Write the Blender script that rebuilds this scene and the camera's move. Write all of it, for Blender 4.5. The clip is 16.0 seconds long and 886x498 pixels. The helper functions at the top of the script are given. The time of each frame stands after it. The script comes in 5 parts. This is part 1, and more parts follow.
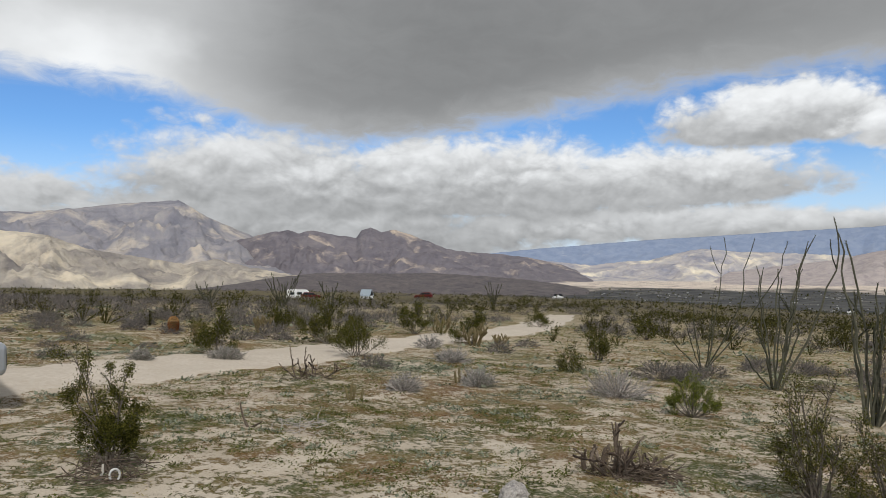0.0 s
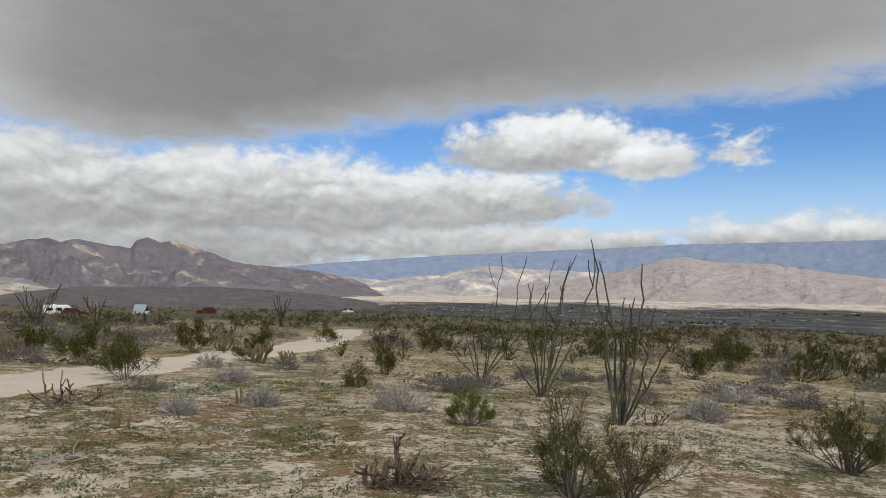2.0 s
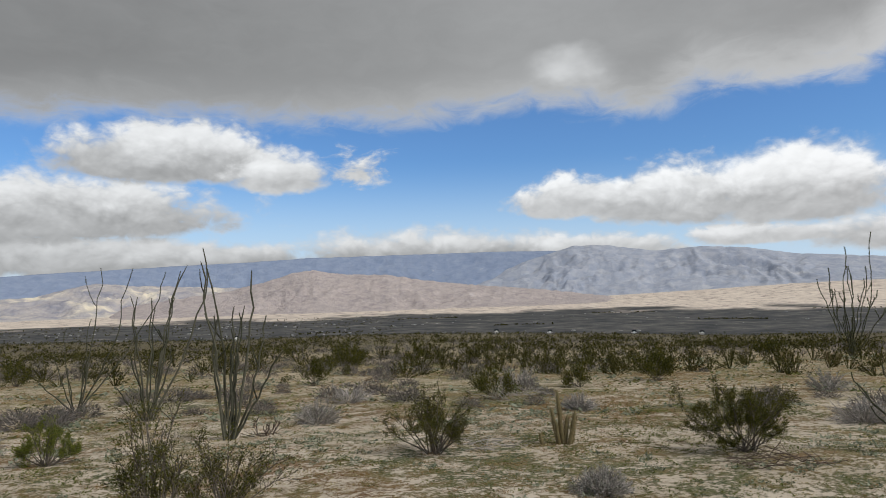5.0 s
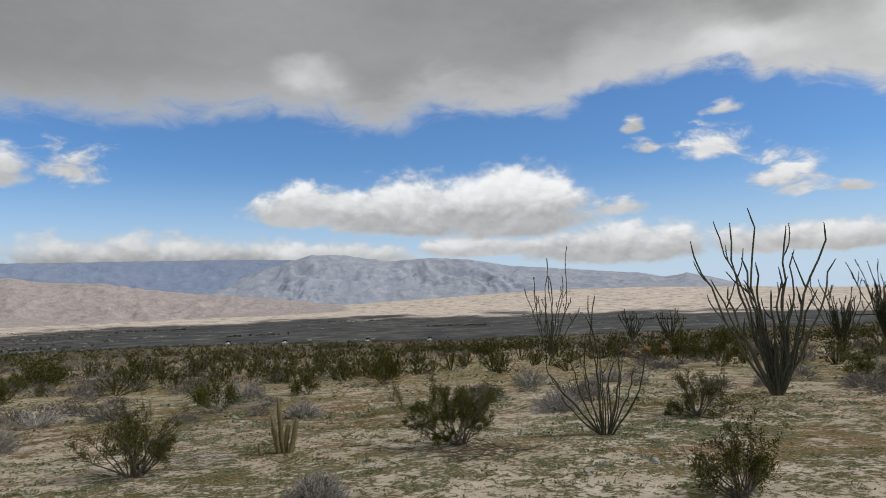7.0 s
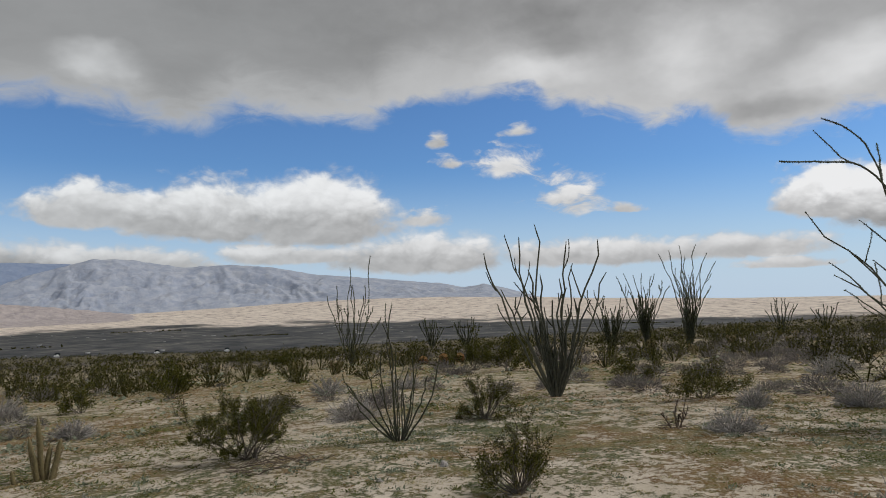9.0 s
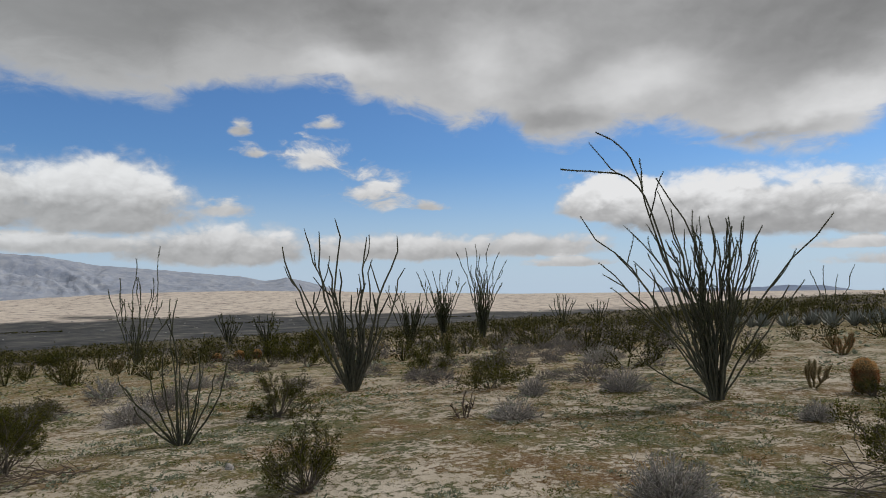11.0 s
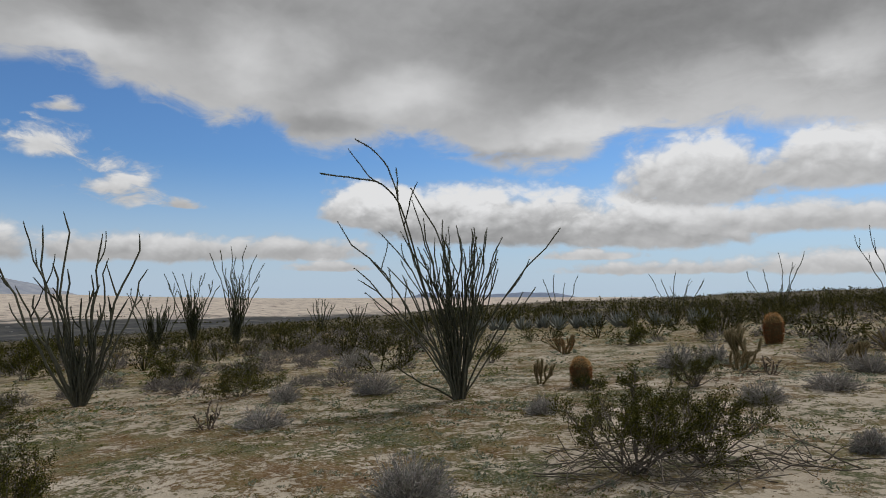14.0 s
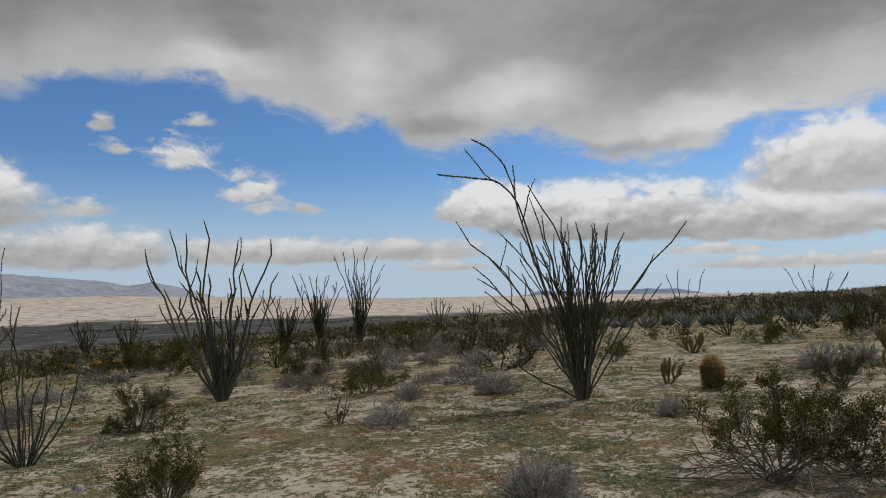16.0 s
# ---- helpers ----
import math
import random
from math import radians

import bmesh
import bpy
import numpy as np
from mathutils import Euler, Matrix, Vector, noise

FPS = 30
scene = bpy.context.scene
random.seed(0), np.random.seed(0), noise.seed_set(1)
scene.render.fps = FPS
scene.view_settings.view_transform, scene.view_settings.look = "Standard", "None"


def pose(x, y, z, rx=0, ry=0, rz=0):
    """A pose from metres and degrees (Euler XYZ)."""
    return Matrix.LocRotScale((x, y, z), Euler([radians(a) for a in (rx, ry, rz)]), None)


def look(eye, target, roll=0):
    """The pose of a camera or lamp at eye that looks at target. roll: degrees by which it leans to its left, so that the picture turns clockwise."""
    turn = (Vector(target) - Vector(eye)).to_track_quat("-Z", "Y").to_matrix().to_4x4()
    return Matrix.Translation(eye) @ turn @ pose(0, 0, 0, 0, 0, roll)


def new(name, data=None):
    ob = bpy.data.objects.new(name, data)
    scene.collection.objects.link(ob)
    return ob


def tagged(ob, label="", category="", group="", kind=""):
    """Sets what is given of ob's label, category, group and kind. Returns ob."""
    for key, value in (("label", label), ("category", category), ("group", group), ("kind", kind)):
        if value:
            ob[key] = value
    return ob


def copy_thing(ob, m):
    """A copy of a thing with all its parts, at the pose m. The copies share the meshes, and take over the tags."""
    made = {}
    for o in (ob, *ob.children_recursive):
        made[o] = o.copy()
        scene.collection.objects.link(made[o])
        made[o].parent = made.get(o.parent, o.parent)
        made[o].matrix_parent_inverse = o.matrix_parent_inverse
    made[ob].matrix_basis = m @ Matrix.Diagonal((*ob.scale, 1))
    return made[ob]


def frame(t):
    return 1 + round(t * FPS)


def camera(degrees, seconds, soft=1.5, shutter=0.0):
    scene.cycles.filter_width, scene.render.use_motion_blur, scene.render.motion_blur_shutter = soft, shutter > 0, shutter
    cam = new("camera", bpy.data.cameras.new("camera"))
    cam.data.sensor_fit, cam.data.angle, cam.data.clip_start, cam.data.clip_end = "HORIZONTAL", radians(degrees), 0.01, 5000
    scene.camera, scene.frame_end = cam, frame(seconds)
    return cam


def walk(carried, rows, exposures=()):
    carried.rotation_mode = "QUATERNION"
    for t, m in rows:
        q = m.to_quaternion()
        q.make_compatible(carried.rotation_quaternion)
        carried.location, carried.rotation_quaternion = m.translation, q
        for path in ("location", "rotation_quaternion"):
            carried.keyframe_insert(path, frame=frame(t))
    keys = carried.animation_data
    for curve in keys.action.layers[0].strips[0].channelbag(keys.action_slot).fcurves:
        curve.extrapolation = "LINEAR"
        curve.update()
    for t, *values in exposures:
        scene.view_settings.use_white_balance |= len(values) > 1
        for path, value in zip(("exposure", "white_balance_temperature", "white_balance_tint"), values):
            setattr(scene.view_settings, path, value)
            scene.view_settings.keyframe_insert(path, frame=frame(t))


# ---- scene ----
# ---- camera: a slow turn to the right by someone standing on the sand ----
cam = camera(65.66, 16.0, soft=0.45)
PATH = [
    (0.0, 0.001, 0.001, 1.552, 0.00, 1.15, 0.00),
    (0.5, 0.006, 0.001, 1.556, -3.42, 1.50, -0.29),
    (1.0, 0.015, -0.006, 1.564, -7.93, 1.86, -0.48),
    (1.5, 0.036, -0.011, 1.570, -12.48, 2.16, -0.53),
    (2.0, 0.047, -0.016, 1.572, -17.29, 2.42, -0.50),
    (2.5, 0.050, -0.016, 1.579, -22.10, 2.58, -0.37),
    (3.0, 0.057, -0.008, 1.581, -26.48, 2.71, -0.22),
    (3.5, 0.074, 0.003, 1.583, -31.04, 2.78, 0.03),
    (6.0, 0.689, 0.071, 1.385, -58.72, 3.45, 2.10),
    (6.5, 0.725, 0.063, 1.377, -63.91, 3.44, 1.87),
    (7.0, 0.749, 0.053, 1.373, -69.15, 3.48, 1.69),
    (7.5, 0.763, 0.035, 1.364, -74.12, 3.61, 1.50),
    (8.0, 0.778, 0.017, 1.359, -78.14, 3.73, 1.45),
    (8.5, 0.791, 0.002, 1.355, -81.68, 3.84, 1.36),
    (11.0, 0.846, -0.111, 1.364, -101.51, 3.09, 0.80),
    (11.5, 0.869, -0.138, 1.361, -105.88, 2.98, 0.62),
    (12.0, 0.880, -0.155, 1.359, -110.54, 2.97, 0.35),
    (12.5, 0.883, -0.175, 1.360, -114.62, 3.08, 0.21),
    (13.0, 0.876, -0.194, 1.359, -117.94, 3.24, 0.13),
    (13.5, 0.870, -0.202, 1.357, -120.10, 3.36, 0.15),
    (14.0, 0.862, -0.196, 1.357, -121.25, 3.34, 0.15),
    (14.5, 0.863, -0.193, 1.358, -120.91, 3.24, 0.06),
    (15.0, 0.869, -0.189, 1.358, -119.02, 3.16, 0.24),
    (15.5, 0.884, -0.176, 1.359, -115.74, 3.19, 0.55),
    (16.0, 0.887, -0.156, 1.363, -111.63, 3.29, 0.98),
]
walk(cam, [(t, pose(x, y, z, 90 + pitch, 0, yaw) @ pose(0, 0, 0, 0, 0, -lean)) for t, x, y, z, yaw, pitch, lean in PATH],
     exposures=[(0.0, 0.12), (3.5, 0.08), (7.0, -0.06), (11.0, -0.26), (16.0, -0.34)])

# ---- world: blue sky with a broken deck of cloud ----
SUN_YAW, SUN_UP = -165.0, 46.0


class Nodes:
    """Short hand for a node tree."""

    def __init__(self, tree):
        self.tree = tree
        tree.nodes.clear()

    def make(self, kind, **settings):
        node = self.tree.nodes.new(kind)
        for key, value in settings.items():
            if key == "op":
                node.operation = value
            elif key == "blend":
                node.blend_type = value
            elif key == "kind":
                node.data_type = value
        return node

    def put(self, socket, value):
        if hasattr(value, "is_output"):
            self.tree.links.new(value, socket)
        elif value is not None:
            socket.default_value = value

    def math(self, op, a, b=None, c=None, clamp=False):
        node = self.tree.nodes.new("ShaderNodeMath")
        node.operation, node.use_clamp = op, clamp
        for socket, value in zip(node.inputs, (a, b, c)):
            self.put(socket, value)
        return node.outputs[0]

    def vec(self, op, a, b=None, scale=None):
        node = self.tree.nodes.new("ShaderNodeVectorMath")
        node.operation = op
        self.put(node.inputs[0], a)
        self.put(node.inputs[1], b)
        if scale is not None:
            self.put(node.inputs["Scale"], scale)
        return node.outputs["Value"] if op in ("LENGTH", "DOT_PRODUCT", "DISTANCE") else node.outputs[0]

    def noise(self, vector, scale, detail=4.0, rough=0.5, out="Fac", warp=0.0):
        node = self.tree.nodes.new("ShaderNodeTexNoise")
        self.put(node.inputs["Vector"], vector)
        node.inputs["Scale"].default_value, node.inputs["Detail"].default_value = scale, detail
        node.inputs["Roughness"].default_value, node.inputs["Distortion"].default_value = rough, warp
        return node.outputs[out]

    def span(self, value, a, b, c=0.0, d=1.0, smooth=True):
        node = self.tree.nodes.new("ShaderNodeMapRange")
        node.interpolation_type = "SMOOTHSTEP" if smooth else "LINEAR"
        for key, v in zip(("Value", "From Min", "From Max", "To Min", "To Max"), (value, a, b, c, d)):
            self.put(node.inputs[key], v)
        return node.outputs[0]

    def mix(self, fac, a, b, blend="MIX"):
        node = self.tree.nodes.new("ShaderNodeMix")
        node.data_type, node.blend_type = "RGBA", blend
        self.put(node.inputs[0], fac)
        for socket, value in ((node.inputs[6], a), (node.inputs[7], b)):
            self.put(socket, (*value, 1.0) if isinstance(value, tuple) and len(value) == 3 else value)
        return node.outputs[2]

    def ramp(self, fac, stops):
        node = self.tree.nodes.new("ShaderNodeValToRGB")
        self.put(node.inputs[0], fac)
        el = node.color_ramp.elements
        while len(el) < len(stops):
            el.new(0.5)
        for e, (p, c) in zip(el, stops):
            e.position = p
            e.color = (*c, 1.0) if isinstance(c, tuple) else (c, c, c, 1.0)
        return node.outputs[0]


# clouds, as yaw and height of the middle of the base, half width, height, light of base and of top
BANKS = [(34, 4.6, 13, 2.8, 0.46, 0.66), (14, 1.8, 30, 6.4, 0.38, 0.54), (-12, 2.7, 26, 3.0, 0.40, 0.66), (-26, 2.2, 20, 2.6, 0.42, 0.64), (-47, 2.5, 19, 2.8, 0.36, 0.74),
         (-61, 2.8, 7, 1.7, 0.50, 0.76), (-73, 3.2, 7, 1.5, 0.58, 0.80), (-83, 2.8, 10, 2.9, 0.48, 0.88), (-97, 2.8, 10, 2.0, 0.50, 0.82), (-109, 2.9, 8, 1.9, 0.55, 0.78),
         (-112, 1.7, 4, 0.7, 0.62, 0.72), (-133, 2.6, 6, 0.9, 0.68, 0.84), (-139, 1.4, 9, 1.0, 0.62, 0.78), (-152, 1.5, 10, 1.5, 0.62, 0.84)]
ROWS = [(14, 5.6, 15, 6.6, 0.42, 0.70), (-2, 5.4, 20, 6.4, 0.40, 0.78), (-17, 5.7, 17, 4.3, 0.42, 0.80), (-26, 10.0, 11, 3.9, 0.42, 0.84), (-34, 9.0, 5, 2.8, 0.55, 0.80), (-40.6, 9.5, 3.2, 2.8, 0.62, 0.82)]
HEAPS = [(-59, 6.5, 6.5, 3.2, 0.55, 0.92), (-66, 6.1, 8, 4.4, 0.50, 0.94), (-75, 5.7, 8, 4.9, 0.48, 0.92), (-83.4, 6.2, 2.6, 1.5, 0.60, 0.76)]
PUFFS = [(-90.2, 10.3, 3.2, 1.9, 0.76, 0.90), (-86, 10.7, 1.2, 1.0, 0.60, 0.70), (-95.6, 7.4, 3.2, 2.8, 0.68, 0.86), (-85.2, 12.6, 1.2, 1.0, 0.52, 0.62), (-91.7, 13.2, 1.6, 0.8, 0.6, 0.7), (-100.4, 6.5, 1.6, 0.7, 0.54, 0.62)]
EAST_HEAPS = [(-116, 6.0, 6, 3.4, 0.54, 1.04), (-124, 5.0, 11, 4.6, 0.42, 1.08), (-130, 4.7, 9, 4.4, 0.44, 1.08), (-138, 4.4, 9, 4.2, 0.52, 1.08), (-150, 4.8, 12, 2.2, 0.60, 0.86), (-142, 8.0, 7, 5.2, 0.58, 1.08), (-152, 8.6, 8, 4.4, 0.60, 1.06)]
# the deck overhead: its lower edge in degrees above the horizon, by yaw
DECK_EDGE = [(-180, 11.0), (-155, 11.5), (-146, 13.2), (-135, 12.4), (-131.7, 10.5), (-127.5, 10.7), (-122.6, 12.0), (-118.5, 13.3), (-112, 12.0), (-108.5, 12.4), (-106.5, 14.4), (-102, 14.0), (-99, 15.4), (-94.6, 16.2), (-92.6, 17.4),
             (-88.7, 16.7), (-82.1, 16.2), (-79.7, 14.8), (-72.6, 14.7), (-68.4, 15.2), (-65, 13.4), (-60.7, 14.0), (-55.2, 15.0), (-45.4, 13.8), (-36, 13.7), (-22, 13.8), (-13, 12.6), (-5.5, 11.2), (6.8, 9.2), (14, 10.4), (24, 13.2), (60, 14.0)]
# its light deep inside and along its rim, by yaw
DECK_INNER = [(-180, 0.36), (-150, 0.30), (-132, 0.33), (-120, 0.43), (-106, 0.40), (-93, 0.34), (-80, 0.30), (-66, 0.30), (-57, 0.35), (-42, 0.30), (-20, 0.245), (0, 0.225), (12, 0.28), (22, 0.52), (34, 0.62), (60, 0.55)]
DECK_RIM = [(-180, 0.70), (-135, 0.70), (-122, 0.60), (-108, 0.60), (-90, 0.60), (-75, 0.55), (-60, 0.50), (-45, 0.44), (-25, 0.38), (0, 0.38), (14, 0.44), (26, 0.66), (60, 0.7)]
# thin and thick places of the deck: yaw, height, half width, half height, how much lighter
DECK_SPOTS = [(27, 15.5, 7, 3.5, 0.26), (-58.5, 17.4, 4.5, 1.4, 0.26), (-68, 20, 9, 3, 0.05), (-105.5, 19.2, 6, 3.0, 0.24), (-94, 17.9, 5, 1.6, 0.20), (-94, 21, 4, 2.5, -0.10), (-118.5, 16.0, 6, 2.6, 0.26),
              (-131.5, 13.2, 6, 1.8, 0.30), (-111, 13.6, 4.5, 1.3, -0.20), (-127, 11.4, 6, 1.0, -0.20), (-121, 13.6, 4, 1.2, -0.05), (-130, 19, 13, 4, -0.04), (-153, 16.8, 6, 2.6, 0.30)]


def build_world():
    world = bpy.data.worlds.new("sky")
    scene.world = world
    world.use_nodes = True
    n = Nodes(world.node_tree)
    way = n.make("ShaderNodeTexCoord").outputs["Generated"]
    split = n.make("ShaderNodeSeparateXYZ")
    n.put(split.inputs[0], way)
    x, y, z = split.outputs
    deg = 180 / math.pi
    yaw = n.math("MULTIPLY", n.math("ARCTAN2", n.math("MULTIPLY", x, -1.0), y), deg)
    up = n.math("MULTIPLY", n.math("ARCSINE", z), deg)
    # the seam of yaw lies behind the viewer
    yaw = n.math("WRAP", yaw, 110.0, -250.0)
    joined = n.make("ShaderNodeCombineXYZ")
    n.put(joined.inputs[0], yaw)
    n.put(joined.inputs[1], up)
    place = joined.outputs[0]
    flat = n.vec("MULTIPLY", place, (0.01, 0.015, 0.0))

    def billow(vector, scale, detail):
        """Round heaped lumps: high in the middle of a lump, with sharp creases between them."""
        node = n.make("ShaderNodeTexVoronoi")
        node.feature = "SMOOTH_F1"
        n.put(node.inputs["Vector"], vector)
        node.inputs["Scale"].default_value, node.inputs["Detail"].default_value = scale, detail
        node.inputs["Roughness"].default_value, node.inputs["Smoothness"].default_value = 0.55, 0.35
        node.normalize = True
        return n.math("SUBTRACT", 0.5, node.outputs["Distance"])
    stir = n.make("ShaderNodeTexNoise")
    n.put(stir.inputs["Vector"], flat)
    stir.inputs["Scale"].default_value, stir.inputs["Detail"].default_value = 16.0, 4.0
    bent = n.vec("ADD", flat, n.vec("SCALE", n.vec("SUBTRACT", stir.outputs["Color"], (0.5, 0.5, 0.5)), scale=0.035))
    lump = billow(bent, 30.0, 3.0)
    lump_above = billow(n.vec("ADD", bent, (0.003, 0.0085, 0.0)), 30.0, 3.0)
    relief = n.math("SUBTRACT", lump, lump_above)
    wide = n.math("SUBTRACT", n.noise(flat, 9.0, 5.0, 0.5), 0.5)
    fine = n.math("SUBTRACT", n.noise(flat, 60.0, 6.0, 0.6, warp=0.4), 0.5)
    wisp = n.math("SUBTRACT", n.noise(n.vec("MULTIPLY", bent, (1.0, 1.6, 1.0)), 26.0, 7.0, 0.62, warp=0.5), 0.5)
    puff = n.math("ADD", n.math("MULTIPLY_ADD", lump, 1.0, -0.18), n.math("ADD", n.math("MULTIPLY", wide, 0.6), n.math("MULTIPLY", fine, 0.5)))

    def by_yaw(rows, most):
        turn = n.math("DIVIDE", n.math("ADD", yaw, 180.0), 240.0, clamp=True)
        return n.math("MULTIPLY", n.ramp(turn, [((a + 180) / 240, e / most) for a, e in rows]), most)

    east = n.span(yaw, -60.0, -98.0)
    # the deck
    depth = n.math("SUBTRACT", up, by_yaw(DECK_EDGE, 20.0))
    depth = n.math("ADD", depth, n.math("ADD", n.math("MULTIPLY", wisp, 3.6), n.math("MULTIPLY", lump, n.math("MULTIPLY_ADD", east, 1.6, 0.5))))
    deck = n.span(depth, -1.0, n.math("MULTIPLY_ADD", east, -0.8, 1.7))
    mottle = n.math("SUBTRACT", n.noise(flat, 8.0, 4.0, 0.5), 0.5)
    inside = n.span(n.math("ADD", depth, n.math("MULTIPLY", mottle, n.math("MULTIPLY_ADD", east, 5.0, 3.0))), 0.0, n.math("MULTIPLY_ADD", east, 3.0, 4.2))
    blend = n.make("ShaderNodeMix")
    n.put(blend.inputs[0], inside)
    n.put(blend.inputs[2], by_yaw(DECK_RIM, 1.0))
    n.put(blend.inputs[3], by_yaw(DECK_INNER, 1.0))
    deck_light = blend.outputs[0]
    drift = n.vec("ADD", place, n.vec("MULTIPLY", n.vec("SUBTRACT", stir.outputs["Color"], (0.5, 0.5, 0.5)), (9.0, 5.0, 0.0)))
    for a, e, w, h, gain in DECK_SPOTS:
        off = n.vec("LENGTH", n.vec("MULTIPLY", n.vec("SUBTRACT", drift, (a, e, 0.0)), (1.0 / w, 1.0 / h, 0.0)))
        deck_light = n.math("ADD", deck_light, n.span(off, 1.35, 0.0, 0.0, gain))
    deck_light = n.math("ADD", deck_light, n.math("MULTIPLY", mottle, n.math("MULTIPLY_ADD", east, 0.16, 0.07)))
    deck_light = n.math("ADD", deck_light, n.math("MULTIPLY", wisp, 0.06))
    deck_light = n.math("ADD", deck_light, n.math("MULTIPLY", relief, n.math("MULTIPLY", east, 0.14)))
    # the heaps, the far ones first
    cover, light = 0.0, 0.6
    for a, e, w, h, low, high in BANKS + ROWS + HEAPS + PUFFS + EAST_HEAPS:
        rel = n.make("ShaderNodeSeparateXYZ")
        n.put(rel.inputs[0], n.vec("MULTIPLY", n.vec("SUBTRACT", place, (a, e, 0.0)), (1.0 / w, 1.0 / h, 0.0)))
        u, v = rel.outputs[0], rel.outputs[1]
        tall = n.math("MAXIMUM", v, n.math("MULTIPLY", v, -2.6))
        here = n.math("SUBTRACT", 1.0, n.math("SQRT", n.math("ADD", n.math("MULTIPLY", u, u), n.math("MULTIPLY", tall, tall))))
        rough = 1.7 if w < 4 else 2.0 / max(h, 1.1) ** 0.45
        here = n.math("MULTIPLY_ADD", puff, rough, here)
        if h < 3.0 and w < 4:
            here = n.math("MULTIPLY_ADD", wisp, 2.6, here)
        body = n.span(here, 0.02, 0.85 if w < 4 else 0.40 if h > 3 else 0.5)
        shade = n.span(n.math("MULTIPLY_ADD", puff, 0.75, v), -0.05, 0.72, low, high)
        mixer = n.make("ShaderNodeMix")
        n.put(mixer.inputs[0], body)
        n.put(mixer.inputs[2], light)
        n.put(mixer.inputs[3], shade)
        light = mixer.outputs[0]
        cover = n.math("MAXIMUM", cover, body)
    light = n.math("ADD", light, n.math("ADD", n.math("MULTIPLY", relief, 0.5), n.math("MULTIPLY", wisp, 0.14)))
    # thin veil near the horizon
    veil = n.span(up, 11.0, -0.5, 0.0, 0.85)
    blend = n.make("ShaderNodeMix")
    n.put(blend.inputs[0], deck)
    n.put(blend.inputs[2], light)
    n.put(blend.inputs[3], deck_light)
    light = n.math("MINIMUM", n.math("MAXIMUM", blend.outputs[0], 0.15), 0.95)
    cover = n.math("MAXIMUM", cover, deck)
    tone = n.mix(east, (0.960, 0.983, 1.0), (0.985, 0.99, 1.0))
    tone = n.mix(1.0, tone, light, "MULTIPLY")
    cloud = n.make("ShaderNodeBackground")
    n.put(cloud.inputs[0], tone)
    cloud.inputs[1].default_value = 1.0
    sky = n.make("ShaderNodeTexSky")
    sky.sky_type, sky.sun_disc = "NISHITA", False
    sky.sun_elevation, sky.sun_rotation = radians(SUN_UP), radians(-SUN_YAW)
    sky.altitude, sky.air_density, sky.dust_density, sky.ozone_density = 250.0, 1.0, 0.6, 2.0
    blue = n.make("ShaderNodeBackground")
    n.put(blue.inputs[0], n.mix(1.0, sky.outputs[0], (0.62, 0.92, 1.27), "MULTIPLY"))
    blue.inputs[1].default_value = 0.095
    haze = n.make("ShaderNodeBackground")
    haze.inputs[0].default_value, haze.inputs[1].default_value = (0.57, 0.70, 0.86, 1), 1.02
    a = n.make("ShaderNodeMixShader")
    n.put(a.inputs[0], veil)
    n.put(a.inputs[1], blue.outputs[0])
    n.put(a.inputs[2], haze.outputs[0])
    b = n.make("ShaderNodeMixShader")
    n.put(b.inputs[0], cover)
    n.put(b.inputs[1], a.outputs[0])
    n.put(b.inputs[2], cloud.outputs[0])
    n.put(n.make("ShaderNodeOutputWorld").inputs[0], b.outputs[0])


build_world()
sun_data = bpy.data.lights.new("sun", "SUN")
sun_data.energy, sun_data.angle, sun_data.color = 2.2, radians(5), (1.0, 0.97, 0.93)
sun = new("sun", sun_data)
sa, se = radians(SUN_YAW), radians(SUN_UP)
sun.matrix_world = look((0, 0, 0), (math.sin(sa) * math.cos(se), -math.cos(sa) * math.cos(se), -math.sin(se)))
sun.location = (0, 0, 60)

# ---- materials ----
def material(name, build, rough=0.9, bump=None):
    """A principled material. build(n) gives the colour; bump(n) gives (height, strength, distance)."""
    m = bpy.data.materials.new(name)
    m.use_nodes = True
    n = Nodes(m.node_tree)
    b = n.make("ShaderNodeBsdfPrincipled")
    n.put(n.make("ShaderNodeOutputMaterial").inputs[0], b.outputs[0])
    colour = build(n)
    n.put(b.inputs["Base Color"], (*colour, 1.0) if isinstance(colour, tuple) else colour)
    b.inputs["Roughness"].default_value = rough
    b.inputs["Specular IOR Level"].default_value = 0.12
    if bump:
        height, strength, distance = bump(n)
        k = n.make("ShaderNodeBump")
        k.inputs["Strength"].default_value, k.inputs["Distance"].default_value = strength, distance
        n.put(k.inputs["Height"], height)
        n.put(b.inputs["Normal"], k.outputs[0])
    return m


def position(n):
    return n.make("ShaderNodeNewGeometry").outputs["Position"]


def island(n):
    return n.make("ShaderNodeNewGeometry").outputs["Random Per Island"]


def single(n):
    return n.make("ShaderNodeObjectInfo").outputs["Random"]


def object_place(n):
    return n.make("ShaderNodeTexCoord").outputs["Object"]


